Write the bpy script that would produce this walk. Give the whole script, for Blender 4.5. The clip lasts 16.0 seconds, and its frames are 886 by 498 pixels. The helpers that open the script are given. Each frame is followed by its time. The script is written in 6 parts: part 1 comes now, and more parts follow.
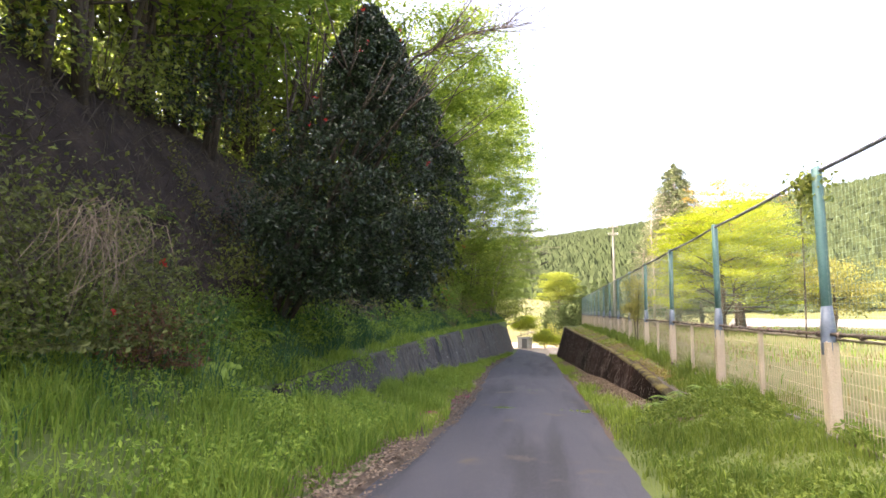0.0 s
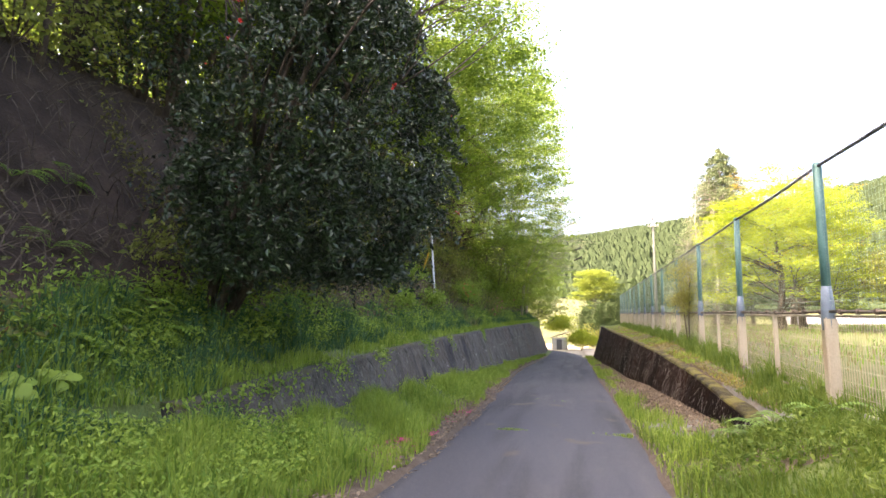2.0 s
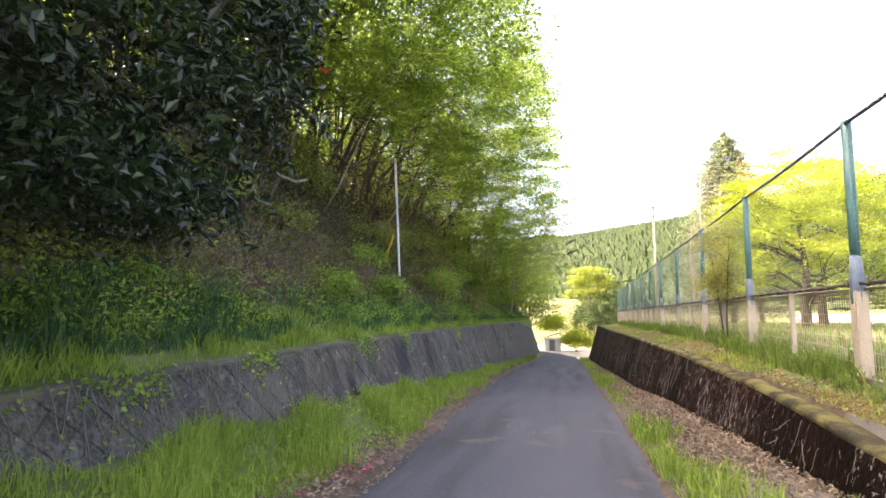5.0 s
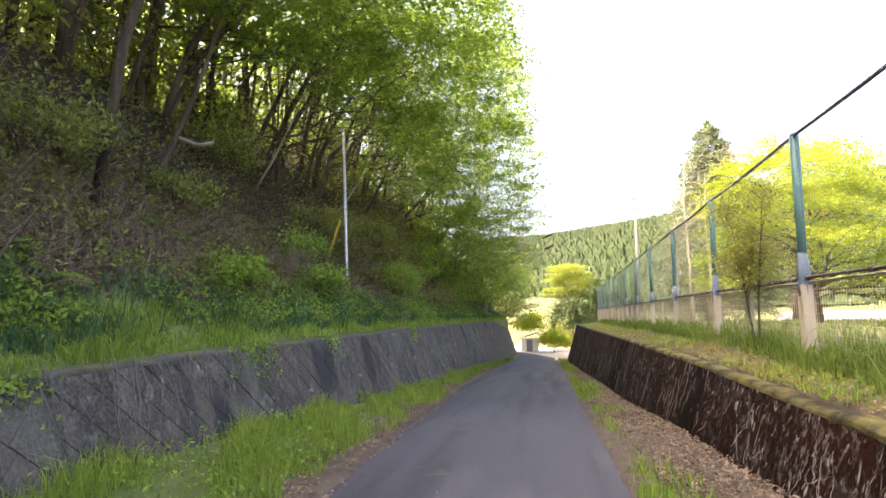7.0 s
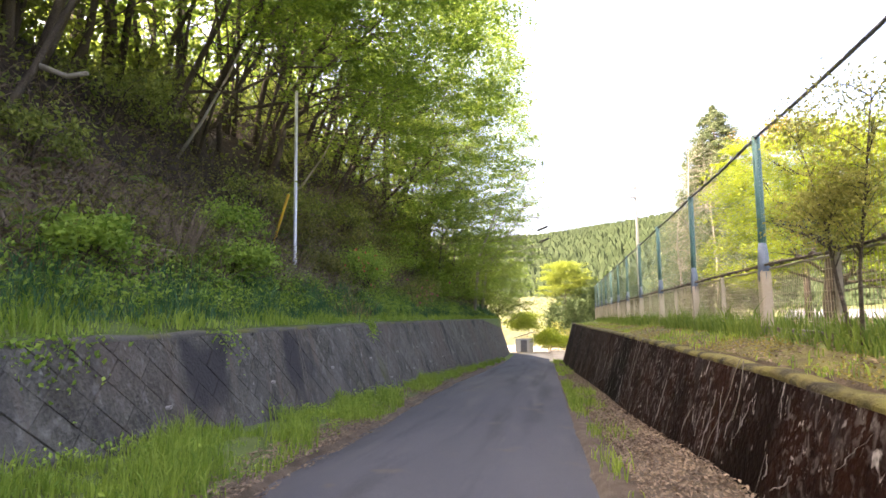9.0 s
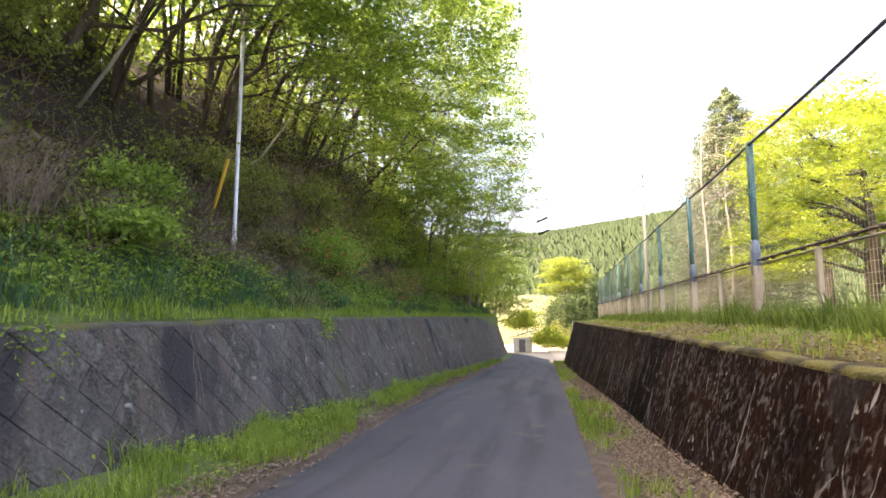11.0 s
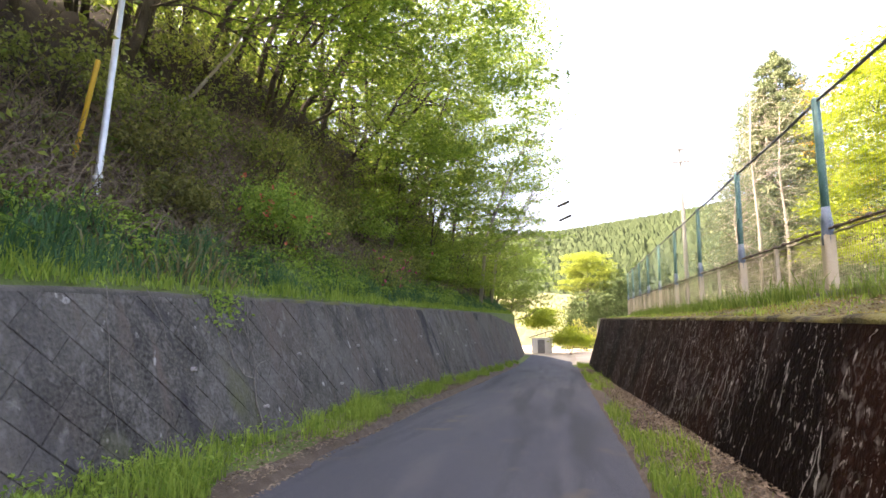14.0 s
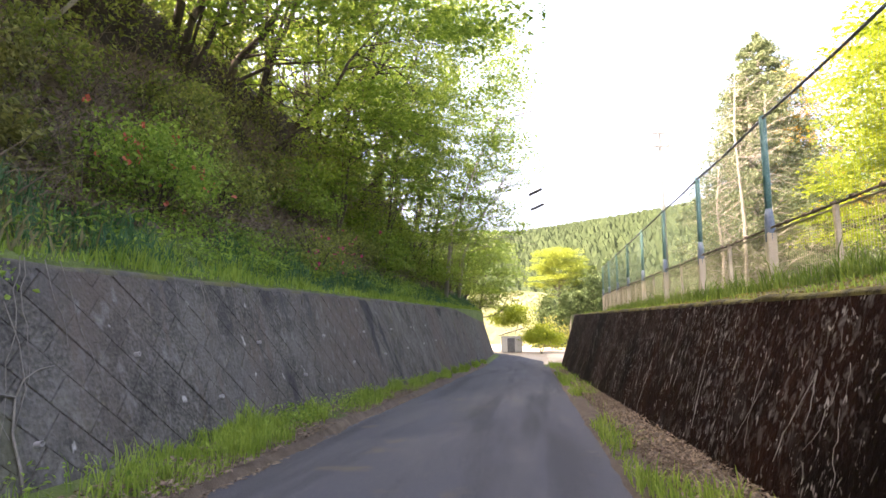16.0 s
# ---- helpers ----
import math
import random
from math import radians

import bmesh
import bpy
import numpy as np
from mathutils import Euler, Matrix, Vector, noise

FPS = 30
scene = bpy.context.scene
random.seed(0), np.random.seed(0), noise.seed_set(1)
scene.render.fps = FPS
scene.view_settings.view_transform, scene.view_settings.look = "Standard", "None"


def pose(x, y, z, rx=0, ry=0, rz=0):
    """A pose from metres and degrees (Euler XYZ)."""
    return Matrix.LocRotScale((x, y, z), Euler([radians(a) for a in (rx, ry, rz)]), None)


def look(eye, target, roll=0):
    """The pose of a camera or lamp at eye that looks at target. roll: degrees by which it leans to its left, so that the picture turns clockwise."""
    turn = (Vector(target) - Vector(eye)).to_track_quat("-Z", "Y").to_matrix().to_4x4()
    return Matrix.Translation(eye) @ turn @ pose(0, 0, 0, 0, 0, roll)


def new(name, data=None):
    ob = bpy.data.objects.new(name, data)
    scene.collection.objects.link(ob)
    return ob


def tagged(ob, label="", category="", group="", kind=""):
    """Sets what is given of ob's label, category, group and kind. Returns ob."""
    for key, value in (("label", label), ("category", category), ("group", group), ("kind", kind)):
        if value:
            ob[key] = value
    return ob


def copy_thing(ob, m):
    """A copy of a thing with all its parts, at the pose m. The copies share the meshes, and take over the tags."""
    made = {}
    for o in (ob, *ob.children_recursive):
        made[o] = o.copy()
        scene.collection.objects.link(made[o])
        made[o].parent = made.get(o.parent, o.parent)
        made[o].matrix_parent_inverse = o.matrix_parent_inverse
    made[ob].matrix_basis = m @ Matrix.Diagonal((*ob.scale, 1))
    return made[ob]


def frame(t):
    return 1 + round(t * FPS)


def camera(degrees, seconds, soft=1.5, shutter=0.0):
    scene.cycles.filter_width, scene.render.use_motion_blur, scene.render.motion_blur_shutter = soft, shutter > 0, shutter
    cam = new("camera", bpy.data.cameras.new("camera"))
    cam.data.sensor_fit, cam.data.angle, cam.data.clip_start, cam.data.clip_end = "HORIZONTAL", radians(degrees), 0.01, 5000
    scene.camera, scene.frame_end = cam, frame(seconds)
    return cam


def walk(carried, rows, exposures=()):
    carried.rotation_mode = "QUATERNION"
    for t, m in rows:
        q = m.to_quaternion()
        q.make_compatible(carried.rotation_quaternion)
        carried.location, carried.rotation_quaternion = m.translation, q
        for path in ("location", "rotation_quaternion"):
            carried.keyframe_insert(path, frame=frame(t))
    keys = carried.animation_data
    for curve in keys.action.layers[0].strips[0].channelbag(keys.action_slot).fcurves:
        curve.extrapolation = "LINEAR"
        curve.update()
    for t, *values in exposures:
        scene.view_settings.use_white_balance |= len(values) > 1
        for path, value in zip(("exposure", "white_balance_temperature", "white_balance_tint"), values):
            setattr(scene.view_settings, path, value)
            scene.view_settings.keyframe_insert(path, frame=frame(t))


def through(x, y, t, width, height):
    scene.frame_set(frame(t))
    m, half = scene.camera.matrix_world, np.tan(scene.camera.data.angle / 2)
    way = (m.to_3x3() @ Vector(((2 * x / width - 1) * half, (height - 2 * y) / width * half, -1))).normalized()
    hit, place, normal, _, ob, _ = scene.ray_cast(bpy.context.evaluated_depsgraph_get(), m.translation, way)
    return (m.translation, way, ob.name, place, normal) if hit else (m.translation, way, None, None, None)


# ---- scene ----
cam = camera(76.3, 16.0, soft=1.6)
PATH = [
    (0.0, (0.000, 0.000, 1.267), (-0.445, 2.614, 1.560), 0.50),
    (0.5, (0.102, 0.694, 1.236), (-0.342, 3.307, 1.528), 0.10),
    (1.0, (0.142, 1.559, 1.163), (-0.339, 4.165, 1.457), 0.10),
    (1.5, (0.171, 2.335, 1.108), (-0.344, 4.935, 1.404), 0.20),
    (2.0, (0.231, 3.086, 1.052), (-0.374, 5.665, 1.353), 0.00),
    (2.5, (0.296, 3.882, 0.999), (-0.366, 6.448, 1.300), -0.30),
    (3.0, (0.334, 4.662, 0.963), (-0.369, 7.217, 1.267), -0.20),
    (3.5, (0.349, 5.427, 0.932), (-0.348, 7.983, 1.237), -0.30),
    (4.0, (0.307, 6.189, 0.877), (-0.393, 8.745, 1.181), -0.10),
    (4.5, (0.319, 6.985, 0.829), (-0.353, 9.547, 1.135), -0.20),
    (5.0, (0.250, 7.783, 0.760), (-0.329, 10.368, 1.068), -0.10),
    (7.5, (0.390, 12.010, 0.648), (-0.088, 14.616, 0.957), -0.60),
    (8.0, (0.465, 12.827, 0.587), (-0.006, 15.434, 0.895), -0.60),
    (8.5, (0.557, 13.687, 0.532), (0.089, 16.295, 0.841), -0.50),
    (9.0, (0.594, 14.466, 0.451), (0.121, 17.071, 0.763), -0.40),
    (11.5, (0.475, 18.509, 0.296), (0.011, 21.117, 0.603), -0.30),
    (12.0, (0.428, 19.298, 0.236), (-0.017, 21.910, 0.543), -0.20),
    (12.5, (0.410, 20.107, 0.153), (-0.046, 22.716, 0.461), -0.30),
    (13.0, (0.367, 20.871, 0.104), (-0.097, 23.478, 0.412), -0.20),
    (13.5, (0.329, 21.651, 0.044), (-0.209, 24.245, 0.355), -0.30),
    (14.0, (0.300, 22.396, -0.011), (-0.252, 24.986, 0.304), -0.30),
    (14.5, (0.267, 23.154, -0.055), (-0.289, 25.743, 0.260), -0.40),
    (15.0, (0.233, 23.893, -0.119), (-0.287, 26.490, 0.195), -0.40),
    (15.5, (0.216, 24.626, -0.169), (-0.274, 27.229, 0.141), -0.30),
    (16.0, (0.224, 25.359, -0.204), (-0.196, 27.974, 0.107), -0.30),
]

walk(cam, [(t, look(eye, target, roll)) for t, eye, target, roll in PATH], [(0.0, 3.2, 7300, 18), (3.0, 3.5, 7300, 17), (5.5, 3.5, 7300, 17), (8.0, 3.35, 7300, 18), (12.0, 3.5, 7300, 19), (16.0, 3.6, 7300, 20)])

# ---- world and sun ----
SUN_EL, SUN_TO = radians(48), Vector((-0.93, -0.36, 0)).normalized()
world = bpy.data.worlds.new("world")
scene.world = world
world.use_nodes = True
wn = world.node_tree.nodes
sky = wn.new("ShaderNodeTexSky")
sky.sky_type, sky.sun_disc = "NISHITA", False
sky.sun_elevation, sky.sun_rotation = SUN_EL, math.atan2(SUN_TO.x, SUN_TO.y)
sky.air_density, sky.dust_density, sky.ozone_density = 0.7, 8.0, 0.4
wn["Background"].inputs[1].default_value = 0.15
world.node_tree.links.new(sky.outputs[0], wn["Background"].inputs[0])
sun_data = bpy.data.lights.new("sun", "SUN")
sun_data.energy, sun_data.angle, sun_data.color = 1.45, radians(2.0), (1.0, 0.94, 0.82)
sun = new("sun", sun_data)
to_sun = Vector((SUN_TO.x * math.cos(SUN_EL), SUN_TO.y * math.cos(SUN_EL), math.sin(SUN_EL)))
sun.matrix_world = look(to_sun * 60, (0, 0, 0))


# ---- materials ----
def material(name, stops, scale=8.0, rough=0.85, bump=0.3, bump_scale=40.0, stretch=(1, 1, 1), fine=0.35, random_by="", metal=0.0):
    """A rough surface: a colour ramp over noise at two scales in world space, with a fine bump."""
    m = bpy.data.materials.new(name)
    m.use_nodes = True
    n, l = m.node_tree.nodes, m.node_tree.links
    b = n["Principled BSDF"]
    geo, mp = n.new("ShaderNodeNewGeometry"), n.new("ShaderNodeMapping")
    mp.inputs["Scale"].default_value = stretch
    l.new(geo.outputs["Position"], mp.inputs["Vector"])
    big, small = n.new("ShaderNodeTexNoise"), n.new("ShaderNodeTexNoise")
    big.inputs["Scale"].default_value, big.inputs["Detail"].default_value = scale, 6
    small.inputs["Scale"].default_value, small.inputs["Detail"].default_value = bump_scale, 8
    l.new(mp.outputs[0], big.inputs["Vector"]), l.new(geo.outputs["Position"], small.inputs["Vector"])
    mix = n.new("ShaderNodeMix")
    mix.inputs["Factor"].default_value = fine
    l.new(big.outputs["Fac"], mix.inputs["A"]), l.new(small.outputs["Fac"], mix.inputs["B"])
    value = mix.outputs["Result"]
    if random_by:
        src = n.new("ShaderNodeObjectInfo").outputs["Random"] if random_by == "object" else geo.outputs["Random Per Island"]
        mad = n.new("ShaderNodeMath")
        mad.operation = "MULTIPLY_ADD"
        mad.inputs[1].default_value, mad.inputs[2].default_value = 0.08, -0.04
        add = n.new("ShaderNodeMath")
        l.new(src, mad.inputs[0]), l.new(mad.outputs[0], add.inputs[0]), l.new(value, add.inputs[1])
        value = add.outputs[0]
    ramp = n.new("ShaderNodeValToRGB")
    e = ramp.color_ramp.elements
    while len(e) < len(stops):
        e.new(0.5)
    for i, (p, c) in enumerate(stops):
        e[i].position, e[i].color = p, (*c, 1)
    l.new(value, ramp.inputs[0]), l.new(ramp.outputs[0], b.inputs["Base Color"])
    bmp = n.new("ShaderNodeBump")
    bmp.inputs["Strength"].default_value, bmp.inputs["Distance"].default_value = bump, 0.03
    l.new(small.outputs["Fac"], bmp.inputs["Height"]), l.new(bmp.outputs[0], b.inputs["Normal"])
    b.inputs["Roughness"].default_value, b.inputs["Metallic"].default_value = rough, metal
    b.inputs["Specular IOR Level"].default_value = 0.3
    return m


def overlay(m, colour, scale, stretch, low, high, detail=5, offset=0.0, crooked=0.0, patches=0.0):
    """Lays stains of one colour, with a shape of their own, over a material."""
    n, l = m.node_tree.nodes, m.node_tree.links
    b = n["Principled BSDF"]
    old = b.inputs["Base Color"].links[0].from_socket
    geo, mp, tex, ramp, mix = (n.new("ShaderNode" + k) for k in ("NewGeometry", "Mapping", "TexNoise", "MapRange", "Mix"))
    mix.data_type = "RGBA"
    mp.inputs["Scale"].default_value, mp.inputs["Location"].default_value = stretch, (offset, offset, offset)
    tex.inputs["Scale"].default_value, tex.inputs["Detail"].default_value = scale, detail
    ramp.inputs["From Min"].default_value, ramp.inputs["From Max"].default_value = low, high
    l.new(geo.outputs["Position"], mp.inputs["Vector"]), l.new(mp.outputs[0], tex.inputs["Vector"])
    tex.inputs["Distortion"].default_value = crooked
    l.new(tex.outputs["Fac"], ramp.inputs["Value"])
    amount = ramp.outputs[0]
    if patches:
        far, cut, both = n.new("ShaderNodeTexNoise"), n.new("ShaderNodeMapRange"), n.new("ShaderNodeMath")
        both.operation = "MULTIPLY"
        far.inputs["Scale"].default_value, far.inputs["Detail"].default_value = patches, 6
        cut.inputs["From Min"].default_value, cut.inputs["From Max"].default_value = 0.42, 0.58
        l.new(geo.outputs["Position"], far.inputs["Vector"]), l.new(far.outputs["Fac"], cut.inputs["Value"])
        l.new(ramp.outputs[0], both.inputs[0]), l.new(cut.outputs[0], both.inputs[1])
        amount = both.outputs[0]
    l.new(amount, mix.inputs["Factor"])
    l.new(old, mix.inputs["A"])
    mix.inputs["B"].default_value = (*colour, 1)
    l.new(mix.outputs["Result"], b.inputs["Base Color"])
    return m


def foliage(name, dark, light, through=0.45, rough=0.5, gloss=0.3):
    """Leaves: a varied colour for each leaf, which lets part of the light through."""
    m = bpy.data.materials.new(name)
    m.use_nodes = True
    n, l = m.node_tree.nodes, m.node_tree.links
    b, out = n["Principled BSDF"], n["Material Output"]
    geo, tex, ramp = n.new("ShaderNodeNewGeometry"), n.new("ShaderNodeTexNoise"), n.new("ShaderNodeValToRGB")
    tex.inputs["Scale"].default_value, tex.inputs["Detail"].default_value = 0.9, 4
    l.new(geo.outputs["Position"], tex.inputs["Vector"])
    mix = n.new("ShaderNodeMix")
    mix.inputs["Factor"].default_value = 0.5
    l.new(tex.outputs["Fac"], mix.inputs["A"]), l.new(geo.outputs["Random Per Island"], mix.inputs["B"])
    e = ramp.color_ramp.elements
    e[0].position, e[0].color, e[1].position, e[1].color = 0.2, (*dark, 1), 0.8, (*light, 1)
    l.new(mix.outputs["Result"], ramp.inputs[0]), l.new(ramp.outputs[0], b.inputs["Base Color"])
    b.inputs["Roughness"].default_value, b.inputs["Specular IOR Level"].default_value = rough, gloss
    tr, add = n.new("ShaderNodeBsdfTranslucent"), n.new("ShaderNodeMixShader")
    l.new(ramp.outputs[0], tr.inputs["Color"])
    add.inputs[0].default_value = through
    l.new(b.outputs[0], add.inputs[1]), l.new(tr.outputs[0], add.inputs[2]), l.new(add.outputs[0], out.inputs["Surface"])
    return m


ASPHALT = material("asphalt", [(0.3, (0.048, 0.050, 0.060)), (0.55, (0.066, 0.069, 0.081)), (0.75, (0.09, 0.092, 0.104))], 0.5, 0.9, 0.5, 130, (1.2, 0.35, 1), 0.45)
overlay(ASPHALT, (0.088, 0.088, 0.094), 0.9, (1.5, 0.25, 1), 0.55, 0.75)
overlay(ASPHALT, (0.037, 0.039, 0.045), 1.3, (1.6, 0.1, 1), 0.5, 0.66, 6, 9.0)
overlay(ASPHALT, (0.13, 0.128, 0.128), 70, (1, 1, 1), 0.58, 0.72, 3, 2.0)
overlay(ASPHALT, (0.10, 0.088, 0.07), 1.7, (1, 1, 1), 0.62, 0.75, 8, 3.0)
SHADY_HUMUS = material("dark shady humus", [(0.3, (0.013, 0.009, 0.007)), (0.5, (0.028, 0.019, 0.014)), (0.7, (0.06, 0.042, 0.029))], 1.9, 0.95, 1.0, 22)
TURF = material("turf", [(0.3, (0.05, 0.065, 0.02)), (0.5, (0.085, 0.12, 0.03)), (0.7, (0.13, 0.15, 0.05))], 1.2, 0.95, 0.9, 30)
FIELD = material("meadow", [(0.3, (0.04, 0.055, 0.016)), (0.5, (0.07, 0.08, 0.026)), (0.7, (0.115, 0.112, 0.048))], 0.35, 0.95, 0.8, 12)
MOSSY = material("mossy ledge", [(0.3, (0.055, 0.048, 0.022)), (0.5, (0.105, 0.095, 0.03)), (0.7, (0.15, 0.136, 0.04))], 2.5, 0.95, 0.9, 45)
DIRT = material("pale dirt", [(0.3, (0.30, 0.25, 0.18)), (0.6, (0.45, 0.39, 0.30))], 0.6, 0.95, 0.5, 20)
DRY_GRASS = material("dry grass slope", [(0.3, (0.05, 0.062, 0.02)), (0.5, (0.085, 0.085, 0.036)), (0.7, (0.13, 0.12, 0.06))], 0.9, 0.95, 0.9, 8)
LITTER_BED = material("leaf litter bed", [(0.3, (0.055, 0.041, 0.03)), (0.5, (0.1, 0.078, 0.056)), (0.7, (0.16, 0.125, 0.092))], 5, 0.95, 0.9, 60)
PAVING = material("gutter concrete", [(0.3, (0.10, 0.097, 0.09)), (0.6, (0.18, 0.172, 0.16))], 2.0, 0.9, 0.6, 50)
overlay(PAVING, (0.12, 0.09, 0.06), 2.2, (1, 1, 1), 0.48, 0.62, 8)
FOREST_FLOOR = material("forest floor", [(0.3, (0.055, 0.039, 0.026)), (0.5, (0.12, 0.086, 0.058)), (0.7, (0.21, 0.155, 0.105))], 1.3, 0.95, 1.0, 25)
CONCRETE = material("grey concrete block", [(0.36, (0.028, 0.0265, 0.0225)), (0.5, (0.067, 0.063, 0.053)), (0.66, (0.128, 0.121, 0.102))], 2.6, 0.95, 0.9, 26, (1, 1, 0.55), 0.6, "object")
overlay(CONCRETE, (0.122, 0.116, 0.1), 0.7, (1, 1, 0.8), 0.5, 0.75, 12, 21.0)
overlay(CONCRETE, (0.085, 0.068, 0.055), 0.3, (1, 1, 1), 0.46, 0.62, 10, 41.0)
overlay(CONCRETE, (0.04, 0.038, 0.04), 1.1, (1, 1.2, 0.3), 0.56, 0.74, 9)
overlay(CONCRETE, (0.15, 0.144, 0.126), 6.5, (1, 1.2, 0.8), 0.56, 0.74, 10, 5.0)
overlay(CONCRETE, (0.1, 0.082, 0.066), 2.0, (1, 2.0, 0.3), 0.58, 0.74, 10, 17.0)
overlay(CONCRETE, (0.33, 0.32, 0.29), 5.0, (1, 1.2, 0.8), 0.69, 0.75, 12, 51.0)
overlay(CONCRETE, (0.032, 0.03, 0.031), 0.55, (1, 1, 0.45), 0.6, 0.66, 12, 71.0, 0.8)
overlay(CONCRETE, (0.09, 0.10, 0.035), 1.1, (1, 0.9, 0.4), 0.64, 0.8, 8, 11.0)
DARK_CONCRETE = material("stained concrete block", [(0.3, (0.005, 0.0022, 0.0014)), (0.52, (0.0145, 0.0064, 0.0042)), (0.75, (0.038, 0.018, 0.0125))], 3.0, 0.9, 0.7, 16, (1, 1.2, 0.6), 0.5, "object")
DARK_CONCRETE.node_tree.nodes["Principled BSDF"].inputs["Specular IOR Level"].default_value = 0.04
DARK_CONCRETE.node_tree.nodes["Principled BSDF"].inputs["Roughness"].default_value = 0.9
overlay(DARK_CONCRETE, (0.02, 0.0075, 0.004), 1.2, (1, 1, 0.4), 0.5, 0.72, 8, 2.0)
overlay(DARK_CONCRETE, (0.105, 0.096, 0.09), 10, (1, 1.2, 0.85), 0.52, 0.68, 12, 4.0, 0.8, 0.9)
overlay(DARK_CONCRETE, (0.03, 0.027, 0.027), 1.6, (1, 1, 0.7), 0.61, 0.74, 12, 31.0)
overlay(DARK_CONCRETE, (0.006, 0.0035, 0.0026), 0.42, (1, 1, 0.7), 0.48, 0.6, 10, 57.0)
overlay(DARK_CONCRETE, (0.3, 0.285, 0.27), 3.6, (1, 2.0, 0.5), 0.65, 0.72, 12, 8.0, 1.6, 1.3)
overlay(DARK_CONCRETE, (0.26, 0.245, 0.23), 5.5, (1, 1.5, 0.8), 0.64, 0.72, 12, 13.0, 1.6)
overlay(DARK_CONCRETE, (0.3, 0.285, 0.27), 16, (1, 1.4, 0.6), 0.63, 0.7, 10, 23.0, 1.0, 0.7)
LIME_CRUST = material("lime crust", [(0.3, (0.08, 0.072, 0.066)), (0.52, (0.2, 0.187, 0.175)), (0.72, (0.45, 0.43, 0.4))], 7, 0.9, 0.6, 60)
MORTAR = material("dark joint", [(0.3, (0.02, 0.019, 0.018)), (0.7, (0.06, 0.055, 0.05))], 3, 0.95, 0.6)
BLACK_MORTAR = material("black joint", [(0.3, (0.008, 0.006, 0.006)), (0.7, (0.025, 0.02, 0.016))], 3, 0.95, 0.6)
CAP = material("mortar cap", [(0.3, (0.045, 0.042, 0.035)), (0.6, (0.1, 0.095, 0.08))], 3, 0.9, 0.6)
DARK_CAP = material("mossy dark edge", [(0.3, (0.014, 0.011, 0.007)), (0.5, (0.036, 0.03, 0.014)), (0.7, (0.085, 0.076, 0.028))], 4.0, 0.95, 0.9, 45)
overlay(DARK_CAP, (0.13, 0.118, 0.034), 2.4, (1, 1, 1), 0.44, 0.56, 8, 3.0)
overlay(CAP, (0.10, 0.10, 0.03), 1.5, (1, 1, 1), 0.5, 0.65)
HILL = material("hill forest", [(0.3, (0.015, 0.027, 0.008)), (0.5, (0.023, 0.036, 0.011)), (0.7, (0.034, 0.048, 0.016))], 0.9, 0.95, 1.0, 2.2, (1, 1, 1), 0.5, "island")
BARK = material("bark", [(0.3, (0.03, 0.024, 0.019)), (0.5, (0.07, 0.055, 0.042)), (0.72, (0.15, 0.125, 0.1))], 5, 0.95, 1.0, 40, (1, 1, 0.2))
PALE_BARK = material("pale bark", [(0.3, (0.16, 0.14, 0.115)), (0.7, (0.36, 0.33, 0.28))], 5, 0.95, 0.8, 40, (1, 1, 0.2))
DEAD = material("dead stem", [(0.3, (0.15, 0.115, 0.08)), (0.7, (0.34, 0.28, 0.21))], 9, 0.9, 0.4)
TWIG = material("brown twigs", [(0.3, (0.07, 0.053, 0.038)), (0.7, (0.24, 0.185, 0.135))], 9, 0.9, 0.4)
CREEPER = material("dry creeper", [(0.3, (0.10, 0.09, 0.075)), (0.7, (0.22, 0.2, 0.17))], 9, 0.9, 0.4)
CREAM = material("cream paint", [(0.3, (0.26, 0.228, 0.175)), (0.6, (0.38, 0.34, 0.272))], 4, 0.7, 0.25, 60, (1, 1, 0.3))
overlay(CREAM, (0.28, 0.22, 0.16), 3, (1, 1, 0.35), 0.6, 0.75)
TEAL = material("teal paint", [(0.3, (0.03, 0.085, 0.088)), (0.55, (0.055, 0.135, 0.138)), (0.75, (0.11, 0.19, 0.195))], 5, 0.5, 0.15, 60, (1, 1, 0.3))
BLUEGREY = material("blue grey sleeve", [(0.3, (0.06, 0.085, 0.125)), (0.7, (0.12, 0.16, 0.215))], 6, 0.55, 0.15)
ROPE = material("dark rope", [(0.3, (0.11, 0.118, 0.155)), (0.7, (0.24, 0.25, 0.31))], 20, 0.8, 0.8, 90)
RUST = material("rusty rail", [(0.3, (0.05, 0.04, 0.035)), (0.7, (0.15, 0.12, 0.10))], 12, 0.8, 0.6, 70)
WIRE = material("cream wire", [(0.3, (0.24, 0.21, 0.15)), (0.7, (0.36, 0.32, 0.245))], 8, 0.6, 0.1)
NET = material("green net", [(0.3, (0.12, 0.19, 0.17)), (0.7, (0.22, 0.29, 0.26))], 8, 0.8, 0.1)
STEEL = material("galvanised steel", [(0.3, (0.42, 0.44, 0.47)), (0.7, (0.6, 0.62, 0.65))], 7, 0.45, 0.1, 60, metal=0.5)
YELLOW = material("yellow plastic", [(0.3, (0.40, 0.24, 0.02)), (0.7, (0.6, 0.38, 0.04))], 5, 0.6, 0.1)
POLE_GREY = material("pole concrete", [(0.3, (0.2, 0.19, 0.175)), (0.7, (0.3, 0.285, 0.265))], 4, 0.85, 0.3)
BLACK = material("black rubber", [(0.3, (0.012, 0.012, 0.013)), (0.7, (0.03, 0.03, 0.03))], 5, 0.6, 0.1)
